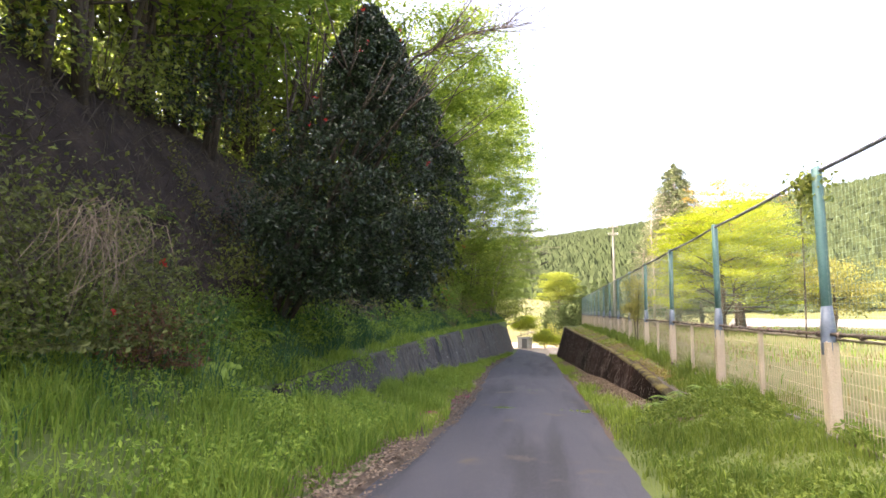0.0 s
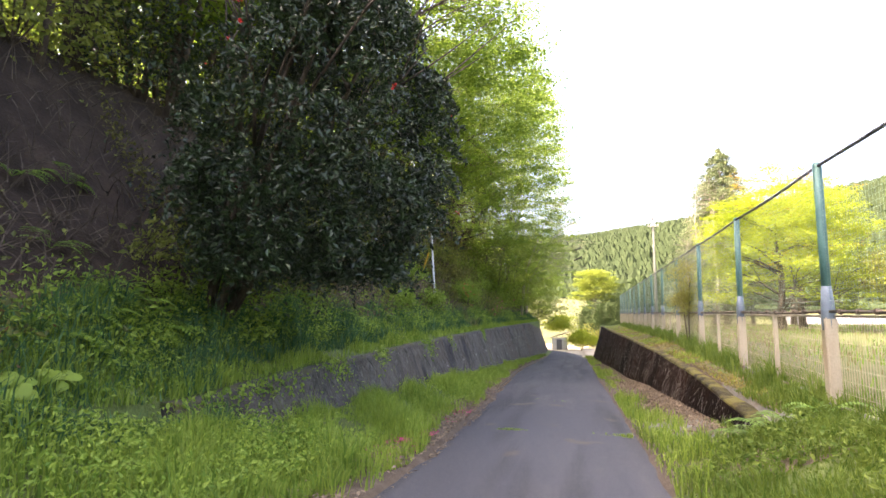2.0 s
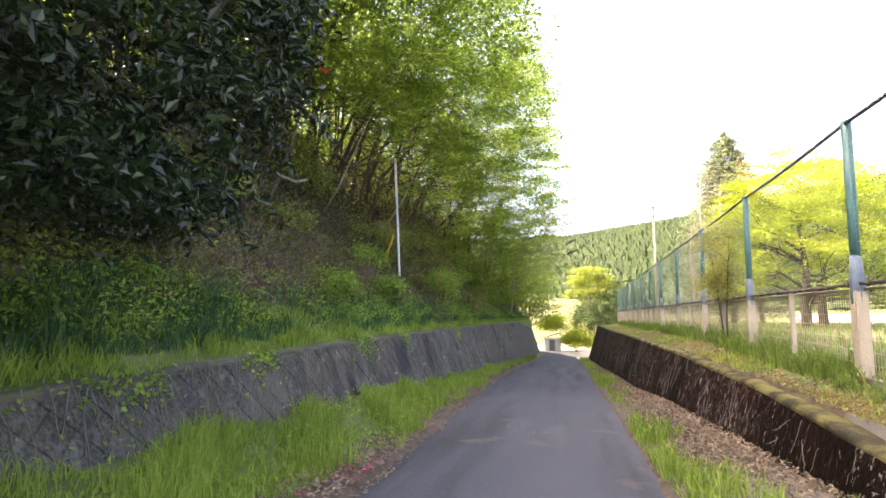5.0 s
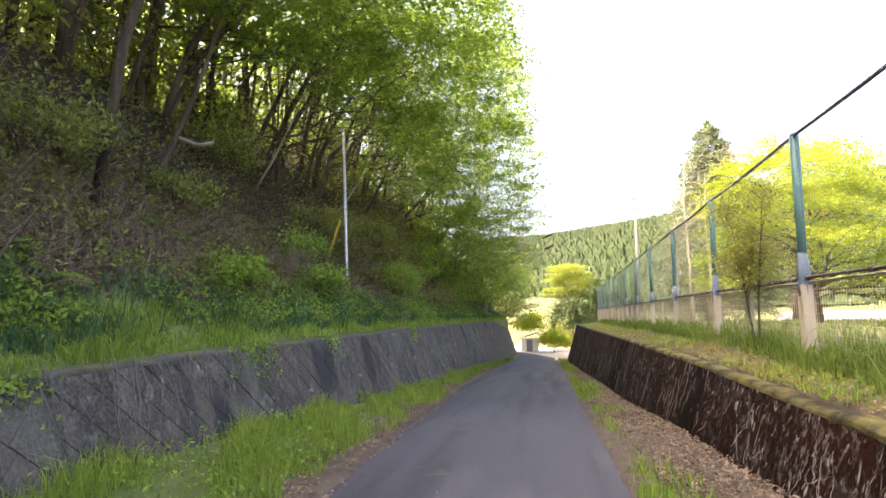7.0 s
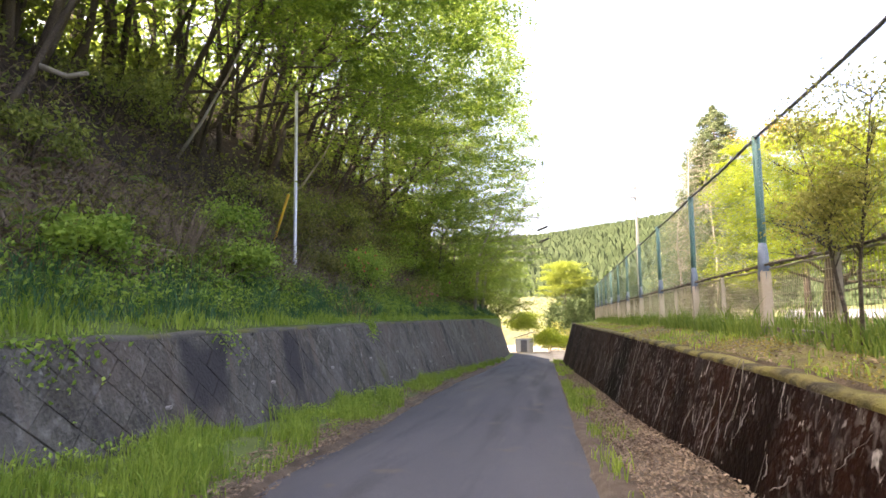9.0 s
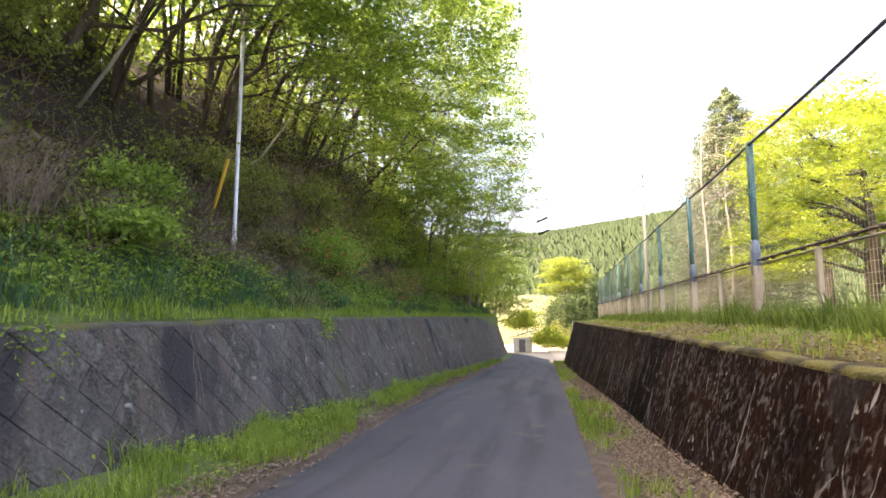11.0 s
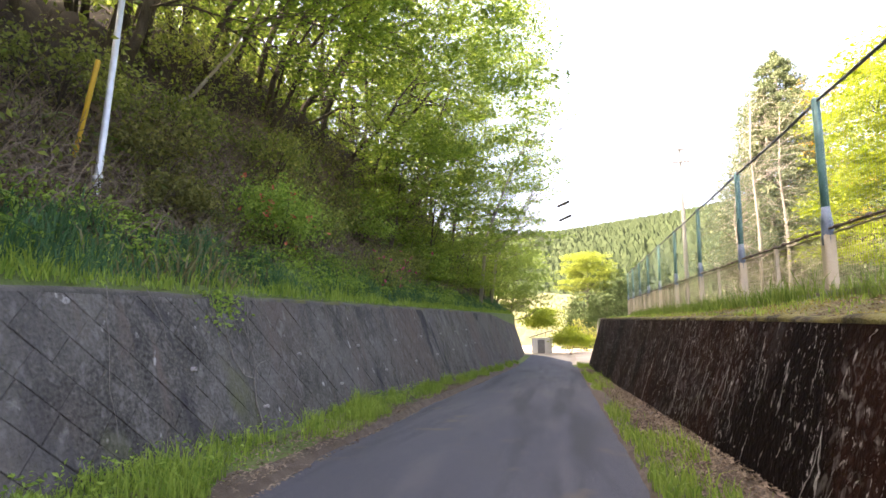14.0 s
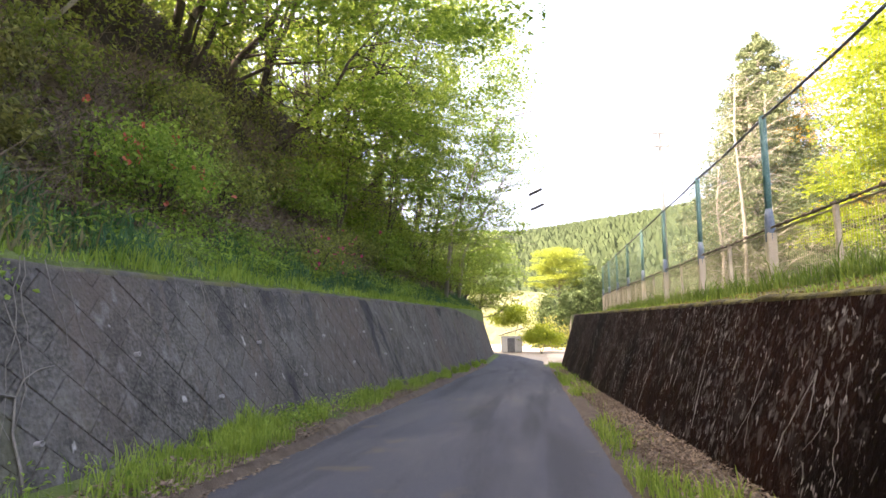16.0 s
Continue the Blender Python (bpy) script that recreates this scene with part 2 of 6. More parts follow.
WHITE = material("white paint", [(0.3, (0.66, 0.65, 0.62)), (0.7, (0.8, 0.79, 0.77))], 1, 0.7, 0.1)
ROOF = material("grey roof", [(0.3, (0.12, 0.12, 0.13)), (0.7, (0.24, 0.24, 0.25))], 3, 0.7, 0.3)
GLASS_DARK = material("dark pane", [(0.3, (0.03, 0.035, 0.04)), (0.7, (0.06, 0.065, 0.07))], 3, 0.15, 0.0)
GRASS = foliage("grass", (0.115, 0.205, 0.025), (0.33, 0.43, 0.075), 0.46, 0.55)
GRASS_DARK = foliage("dark grass", (0.025, 0.085, 0.036), (0.075, 0.16, 0.055), 0.3, 0.5)
GRASS_MID = foliage("green grass", (0.09, 0.175, 0.022), (0.265, 0.355, 0.062), 0.48, 0.55)
GRASS_ROUGH = foliage("rough grass", (0.062, 0.12, 0.016), (0.185, 0.245, 0.043), 0.42, 0.6)
HERB = foliage("herbs", (0.11, 0.21, 0.03), (0.35, 0.47, 0.085), 0.5)
FERN = foliage("undergrowth", (0.085, 0.12, 0.025), (0.29, 0.33, 0.075), 0.45)
# Shrub leaf colour darkened by the shade the mound stands in.
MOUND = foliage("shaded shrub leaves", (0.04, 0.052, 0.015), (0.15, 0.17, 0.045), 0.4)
MIXED = foliage("mixed shrub leaves", (0.065, 0.072, 0.022), (0.24, 0.24, 0.065), 0.42)
REDDISH = foliage("reddish young leaves", (0.10, 0.05, 0.028), (0.2, 0.11, 0.055), 0.35)
FROND = foliage("fern fronds", (0.07, 0.15, 0.022), (0.2, 0.32, 0.05), 0.45)
MAPLE = foliage("spring leaves", (0.112, 0.185, 0.025), (0.295, 0.365, 0.062), 0.57)
MAPLE_DEEP = foliage("deep spring leaves", (0.085, 0.155, 0.02), (0.235, 0.32, 0.046), 0.55)
LIME = foliage("lime leaves", (0.18, 0.25, 0.015), (0.34, 0.39, 0.035), 0.5)
CAMELLIA = foliage("glossy dark leaves", (0.005, 0.014, 0.006), (0.029, 0.055, 0.019), 0.08, 0.36, 0.42)
CEDAR = foliage("cedar needles", (0.075, 0.105, 0.045), (0.22, 0.255, 0.13), 0.2, 0.7)
CEDAR_PALE = foliage("pale needles", (0.11, 0.13, 0.065), (0.25, 0.27, 0.16), 0.25, 0.8)
FAR_CEDAR = foliage("far cedar", (0.035, 0.06, 0.018), (0.085, 0.12, 0.038), 0.2, 0.8)
# Cedar needles in a darker tone, with the wood's shade in it.
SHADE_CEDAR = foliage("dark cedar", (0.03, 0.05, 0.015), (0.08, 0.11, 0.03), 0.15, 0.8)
OLIVE = foliage("olive leaves", (0.14, 0.15, 0.035), (0.32, 0.31, 0.08), 0.5)
RUSSET = foliage("russet leaves", (0.3, 0.2, 0.03), (0.5, 0.32, 0.06), 0.5)
# A darker brown than the dead leaves beside the lane.
SLOPE_LEAF = foliage("darker dead leaves", (0.06, 0.043, 0.03), (0.23, 0.172, 0.12), 0.12, 0.8)
BROWN_LEAF = foliage("dead leaves", (0.095, 0.068, 0.047), (0.29, 0.225, 0.16), 0.1, 0.8)
REED = foliage("dry grass", (0.12, 0.11, 0.045), (0.23, 0.21, 0.1), 0.3, 0.7)
LIME_FAR = foliage("yellow-green far leaves", (0.15, 0.2, 0.025), (0.31, 0.35, 0.055), 0.45)
MOSS = foliage("yellow moss", (0.16, 0.13, 0.03), (0.30, 0.26, 0.07), 0.1, 0.9)
PINK = foliage("pink petals", (0.35, 0.03, 0.10), (0.6, 0.12, 0.25), 0.3)
RED = foliage("red petals", (0.35, 0.015, 0.02), (0.55, 0.05, 0.04), 0.3)
CORAL = foliage("coral petals", (0.5, 0.10, 0.06), (0.65, 0.2, 0.14), 0.3)


# ---- mesh helpers ----
def mesh_of(name, verts, faces, mats, smooth=False, index=None):
    me = bpy.data.meshes.new(name)
    me.from_pydata(np.asarray(verts).tolist() if isinstance(verts, np.ndarray) else verts, [], faces.tolist() if isinstance(faces, np.ndarray) else faces)
    for m in mats if isinstance(mats, (list, tuple)) else [mats]:
        me.materials.append(m)
    if index is not None:
        me.polygons.foreach_set("material_index", np.asarray(index, dtype=np.int32))
    if smooth:
        me.polygons.foreach_set("use_smooth", np.ones(len(me.polygons), dtype=bool))
    me.update()
    return me


def piece(name, verts, faces, mat, parent=None, label="", smooth=False):
    ob = new(name, mesh_of(name, verts, faces, mat, smooth))
    if parent:
        ob.parent = parent
    if label:
        ob["label"] = label
    return ob


def part(name, bm, mat, parent=None, label="", smooth=False):
    me = bpy.data.meshes.new(name)
    bm.to_mesh(me)
    bm.free()
    me.materials.append(mat)
    if smooth:
        me.polygons.foreach_set("use_smooth", np.ones(len(me.polygons), dtype=bool))
    ob = new(name, me)
    if parent:
        ob.parent = parent
    if label:
        ob["label"] = label
    return ob


def thing(name, label, category, at=(0, 0, 0), group="", kind=""):
    e = new(name)
    e.location = at
    return tagged(e, label, category, group, kind)


class Soup:
    """Gathers vertices and faces of many small shapes for one mesh."""

    def __init__(self):
        self.v, self.f, self.n = [], [], 0

    def add(self, v, f):
        self.v.append(np.asarray(v, dtype=float))
        self.f.extend([[i + self.n for i in q] for q in f])
        self.n += len(v)

    def tube(self, pts, radii, sides=6):
        pts = [Vector(p) for p in pts]
        v, f = [], []
        for i, p in enumerate(pts):
            d = (pts[min(i + 1, len(pts) - 1)] - pts[max(i - 1, 0)]).normalized()
            a = d.cross(Vector((0.31, 0.87, 0.38))).normalized()
            b = d.cross(a)
            r = radii[i] if isinstance(radii, (list, tuple)) else radii
            for k in range(sides):
                w = 2 * math.pi * k / sides
                v.append(p + (a * math.cos(w) + b * math.sin(w)) * r)
        for i in range(len(pts) - 1):
            for k in range(sides):
                f.append((i * sides + k, i * sides + (k + 1) % sides, (i + 1) * sides + (k + 1) % sides, (i + 1) * sides + k))
        f.append(tuple(range(sides))[::-1])
        f.append(tuple(range((len(pts) - 1) * sides, len(pts) * sides)))
        self.add([tuple(q) for q in v], f)

    def box(self, lo, hi):
        (a, b, c), (d, e, g) = lo, hi
        self.add([(a, b, c), (d, b, c), (d, e, c), (a, e, c), (a, b, g), (d, b, g), (d, e, g), (a, e, g)],
                 [(0, 3, 2, 1), (4, 5, 6, 7), (0, 1, 5, 4), (1, 2, 6, 5), (2, 3, 7, 6), (3, 0, 4, 7)])

    def put(self, name, mat, parent=None, label="", smooth=False):
        return piece(name, np.concatenate(self.v), self.f, mat, parent, label, smooth)


def box_bm(lo, hi, bevel=0.0):
    bm = bmesh.new()
    bmesh.ops.create_cube(bm, size=1)
    for v in bm.verts:
        v.co = Vector([lo[i] + (v.co[i] + 0.5) * (hi[i] - lo[i]) for i in range(3)])
    if bevel:
        bmesh.ops.bevel(bm, geom=bm.edges[:], offset=bevel, segments=2, affect="EDGES")
    return bm


def leaves(rng, centres, size, flat=0.6, aspect=0.5, spread=0.4):
    """Folded leaves, four corners and two faces each, at the centres. flat: how far they lie level."""
    n = len(centres)
    up = rng.normal(0, 1, (n, 3)) * (1 - flat) + np.array([0, 0, 1.0]) * flat
    up /= np.linalg.norm(up, axis=1)[:, None] + 1e-9
    d = rng.normal(0, 1, (n, 3))
    d -= up * (d * up).sum(1)[:, None]
    d /= np.linalg.norm(d, axis=1)[:, None] + 1e-9
    s = np.cross(up, d)
    L = size * (1 + spread * rng.uniform(-1, 1, n))[:, None]
    v = np.empty((n, 4, 3))
    v[:, 0] = centres - d * L * 0.5
    v[:, 1] = centres + s * L * aspect * 0.5 + up * L * 0.08
    v[:, 2] = centres + d * L * 0.5 - up * L * 0.1
    v[:, 3] = centres - s * L * aspect * 0.5 + up * L * 0.08
    base = np.arange(n)[:, None] * 4
    return v.reshape(-1, 3), np.concatenate([base + [0, 1, 2], base + [0, 2, 3]])


def blades(rng, feet, height, width=0.012, lean=0.45):
    """Grass blades: two faces each, bent over."""
    n = len(feet)
    w = rng.uniform(0, 2 * math.pi, n)
    side = np.stack([np.cos(w), np.sin(w), np.zeros(n)], 1)
    w2 = rng.uniform(0, 2 * math.pi, n)
    out = np.stack([np.cos(w2), np.sin(w2), np.zeros(n)], 1)
    h = (np.asarray(height) * rng.uniform(0.45, 1.2, n))[:, None]
    k = rng.uniform(0.1, 1, n)[:, None] * lean
    v = np.empty((n, 5, 3))
    v[:, 0], v[:, 1] = feet - side * width, feet + side * width
    mid = feet + out * h * k * 0.35 + np.array([0, 0, 1]) * h * 0.6
    v[:, 2], v[:, 3] = mid + side * width * 0.8, mid - side * width * 0.8
    v[:, 4] = feet + out * h * k + np.array([0, 0, 1]) * h * (1 - 0.35 * k)
    b = np.arange(n)[:, None] * 5
    f = (b + [0, 1, 2, 3]).tolist() + (b + [3, 2, 4]).tolist()
    return v.reshape(-1, 3), f


# ---- the lie of the land ----
def steps(knots):
    xs, zs = zip(*knots)
    return lambda y: np.interp(y, xs, zs)


ROAD_Z = steps([(-60, 3.2), (-10, 0.6), (0, -0.02), (2.5, -0.19), (5, -0.34), (8, -0.49), (11, -0.62), (16, -0.87), (20, -1.08), (25, -1.44), (30, -1.66), (35, -1.93), (40, -2.2), (50, -2.75), (60, -3.25), (70, -3.55), (90, -3.9), (130, -4.2)])
ROAD_L = steps([(-60, -1.7), (4, -1.62), (9, -1.45), (14, -1.6), (17, -1.75), (20, -1.98), (24, -2.25), (28, -2.48), (36, -2.7), (48, -2.75), (60, -2.75), (130, -2.75)])
ROAD_R = steps([(-60, 1.0), (62, 1.0), (66, 1.4), (130, 2.0)])
BEND = steps([(-60, 0), (58, 0), (66, -0.6), (74, -2.6), (84, -7.0), (100, -17), (130, -40)])
BANK = steps([(-300, 52), (-120, 32), (-40, 14), (-15, 8.2), (-11, 6.9), (-9.9, 6.1), (-9.1, 5.2), (-8.3, 3.8), (-7.3, 2.55), (-6.3, 1.76), (-5.4, 1.08), (-4.7, 0.5), (-3.9, 0.23)])
WALL_L0, WALL_L1, WALL_R0, WALL_R1 = 8.4, 74.0, 10.2, 60.0
TOP_L = steps([(8, 0.06), (11, 0.14), (18, 0.24), (30, 0.26), (45, 0.2), (75, 0.06)])
TOP_R = steps([(9, -0.34), (12, -0.24), (15, -0.1), (20, -0.03), (30, -0.04), (40, -0.1), (60, -0.2)])
LEDGE = steps([(-60, 1.2), (0, 0.1), (10, 0.0), (14, 0.08), (18, 0.17), (22, 0.24), (30, 0.24), (36, 0.12), (60, 0.0)])
FENCE_X = lambda y: 2.73 + 0.0295 * y


def smooth(a, b, v):
    t = np.clip((v - a) / (b - a), 0, 1)
    return t * t * (3 - 2 * t)


def wobble(x, y):
    return 0.5 * np.sin(x * 1.7 + y * 0.9) + 0.3 * np.sin(x * 3.1 - y * 2.3 + 1) + 0.2 * np.sin(x * 0.7 + y * 4.1 + 2)


def height(x, y):
    """The ground's height, for arrays."""
    x, y = np.broadcast_arrays(np.asarray(x, float), np.asarray(y, float))
    zr = ROAD_Z(y)
    # left of the road
    fade = 1 - smooth(70, 95, y)
    bank = BANK(np.minimum(x, -3.9)) * fade + zr * (1 - fade)
    bank = bank * (1 + 0.32 * smooth(30, 39, y) * smooth(-5.7, -7.2, x) * (1 - smooth(60, 75, y)))
    bank = bank + 0.10 * wobble(x, y) * smooth(-4.6, -6.5, x)
    w = np.interp(x, [-5.4, -4.4, -3.4, -2.4, -1.4], [1.0, 0.62, 0.32, 0.1, 0.0])
    sloped = (zr - 0.02) * (1 - w) + 1.05 * w
    open_l = np.where(x < -5.4, bank, np.maximum(sloped, zr - 0.03))
    verge_l = zr + 0.02 + 0.14 * smooth(-2.2, -3.6, x)
    walled_l = np.where(x < -4.06, bank - (0.25 - TOP_L(y)) * smooth(-5.0, -4.15, x), verge_l)
    k = smooth(WALL_L0 - 2.5, WALL_L0 + 0.4, y)
    left = open_l * (1 - k) + walled_l * k
    left = np.where(y > WALL_L1, zr + smooth(-3, -12, x) * (bank - zr) * smooth(86, 76, y), left)
    # right of the road
    field = 0.0 + 0.06 * wobble(x * 0.15, y * 0.13)
    drop = smooth(62.5, 70, y)
    top = np.interp(x - FENCE_X(y), [-0.9, 0, 1.5, 4], [0, 1, 1, 0])
    right_top = TOP_R(y) * (1 - top) + LEDGE(y) * top
    right_top = np.where(x > FENCE_X(y) + 1.5, LEDGE(y) * top + field * (1 - top), right_top)
    open_r = zr + (np.maximum(LEDGE(y), zr) - zr) * smooth(1.0, 2.9, x)
    open_r = np.where(x > 2.9, right_top, open_r)
    walled_r = np.where(x > 2.52, right_top, zr + 0.02 + 0.05 * smooth(1.2, 2.1, x))
    k = smooth(WALL_R0 - 1.0, WALL_R0 + 1.5, y)
    right = open_r * (1 - k) + walled_r * k
    right = right * (1 - drop) + (zr + 0.05) * drop
    z = np.where(x < ROAD_L(y) + 0.02, left, np.where(x > 0.95, right, zr - 0.06))
    # the wooded hills around
    r = np.hypot(x, y)
    a = np.arctan2(x, np.maximum(y, 1e-3))
    crest = np.interp(a, [-0.4, -0.01, 0.21, 0.40, 0.50, 0.9, 1.6], [39, 40, 48, 56, 60, 67, 67])
    hill = crest * smooth(110, 310, r) ** 0.8
    z = z + hill * smooth(-1.2, -0.2, a) * (y > 0)
    return z


rng = np.random.default_rng(7)


def ground_mesh():
    xs = np.concatenate([-np.geomspace(420, 22, 14), np.arange(-20, -6, 0.7), np.arange(-6, -4.4, 0.3), [-4.3, -4.13, -4.02, -3.85, -3.7], np.arange(-3.55, -1.25, 0.12), [-0.9, 0.0, 0.95],
                         np.arange(1.05, 2.2, 0.2), [2.3, 2.46, 2.58], np.arange(2.75, 5, 0.3), np.arange(5.5, 20, 1.5), np.geomspace(21, 420, 22)])
    ys = np.concatenate([-np.geomspace(160, 12, 8), np.arange(-10, 46, 0.5), np.arange(46, 90, 1.0), np.geomspace(92, 600, 40)])
    X, Y = np.meshgrid(xs, ys)
    Z = height(X, Y)
    nx, ny = len(xs), len(ys)
    v = np.stack([X.ravel(), Y.ravel(), Z.ravel()], 1)
    i = (np.arange(ny - 1)[:, None] * nx + np.arange(nx - 1)[None]).ravel()
    f = np.stack([i, i + 1, i + nx + 1, i + nx], 1)
    cx, cy = v[f].mean(1)[:, 0], v[f].mean(1)[:, 1]
    mats = [TURF, FOREST_FLOOR, FIELD, MOSSY, DIRT, LITTER_BED, PAVING, SHADY_HUMUS, HILL]
    idx = np.zeros(len(f), int)
    idx[(cx < -5.3) & (cy < 90)] = 1
    # Dark soil of the scarp; beyond it the colour carries the wood's shade.
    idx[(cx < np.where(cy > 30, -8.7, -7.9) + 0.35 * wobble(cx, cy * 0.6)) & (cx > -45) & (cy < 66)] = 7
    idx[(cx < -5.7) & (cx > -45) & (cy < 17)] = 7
    idx[(cx > ROAD_L(cy) - 0.34 + 0.2 * wobble(cx, cy)) & (cx < -0.9) & (cy < 62)] = 5
    idx[(cx > FENCE_X(cy) + 0.4) & (np.hypot(cx, cy) < 110)] = 2
    idx[(cx > 2.3) & (cx < FENCE_X(cy) - 0.35) & (cy > WALL_R0 + 0.5) & (cy < 60)] = 3
    idx[(cy > 63) & (np.hypot(cx, cy) < 105) & (cx > np.where(cy < 76, -2.6, -9)) & (cx < 5)] = 4
    idx[(cx > 0.95) & (cx < 2.55) & (cy > 8.5) & (cy < 61)] = 5
    idx[(cx > 1.2) & (cx < 2.55) & (cy > 10) & (cy < 13.5)] = 6
    idx[(np.hypot(cx, cy) > 105) & (cx > -12)] = 2
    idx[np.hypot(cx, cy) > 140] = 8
    return new("ground", mesh_of("ground", v, f, mats, True, idx))


ground = tagged(ground_mesh(), "grassy banks, leaf-strewn slopes and pale meadow", "ground", kind="structure")


# ---- road ----
def road_mesh():
    ys = np.concatenate([np.arange(-60, -4, 4.0), np.arange(-4, 62, 0.4), np.arange(62, 126, 1.5)])
    v, f = [], []
    m = 9
    for y in ys:
        jag = 0.05 * math.sin(y * 2.1) + 0.035 * math.sin(y * 5.3 + 1) + 0.02 * math.sin(y * 11 + 2)
        jag2 = 0.02 * math.sin(y * 1.7 + 2) + 0.02 * math.sin(y * 6.1)
        a, b, s, z = ROAD_L(y) + jag, ROAD_R(y) + jag2, BEND(y), ROAD_Z(y)
        for k in range(m):
            w = k / (m - 1)
            crown = 0.03 * (1 - (2 * w - 1) ** 2)
            v.append((a + (b - a) * w + s, y, z + crown + (0.0 if 0 < k < m - 1 else -0.02)))
    for j in range(len(ys) - 1):
        for k in range(m - 1):
            i = j * m + k
            f.append((i, i + 1, i + m + 1, i + m))
    return new("road", mesh_of("road", v, f, ASPHALT, True))


road = tagged(road_mesh(), "narrow worn grey asphalt lane running downhill", "road", kind="structure")


# ---- battered walls of slanting blocks ----
def clip(poly, a, b, c):
    """The part of a polygon where a*u + b*v <= c."""
    out = []
    for i, p in enumerate(poly):
        q = poly[(i + 1) % len(poly)]
        dp, dq = a * p[0] + b * p[1] - c, a * q[0] + b * q[1] - c
        if dp <= 0:
            out.append(p)
        if dp * dq < 0:
            t = dp / (dp - dq)
            out.append((p[0] + (q[0] - p[0]) * t, p[1] + (q[1] - p[1]) * t))
    return out


def inset(poly, d):
    cx, cy = sum(p[0] for p in poly) / len(poly), sum(p[1] for p in poly) / len(poly)
    out = []
    for p in poly:
        r = math.hypot(p[0] - cx, p[1] - cy)
        k = max(0.0, (r - d) / r) if r > 1e-6 else 0
        out.append((cx + (p[0] - cx) * k, cy + (p[1] - cy) * k))
    return out


def area(poly):
    return 0.5 * abs(sum(p[0] * q[1] - q[0] * p[1] for p, q in zip(poly, poly[1:] + poly[:1])))


def block_shape(poly, depth, proud, arris=0.012, gap=0.003):
    """A block with a sloping arris, in the wall's own plane (u along, v up, w out)."""
    n = len(poly)
    a, b = inset(poly, gap), inset(poly, arris)
    v = [(p[0], p[1], -depth) for p in a] + [(p[0], p[1], proud * 0.4) for p in a] + [(p[0], p[1], proud) for p in b]
    f = [tuple(range(2 * n, 3 * n))]
    for i in range(n):
        j = (i + 1) % n
        f += [(i, j, n + j, n + i), (n + i, n + j, 2 * n + j, 2 * n + i)]
    return v, f


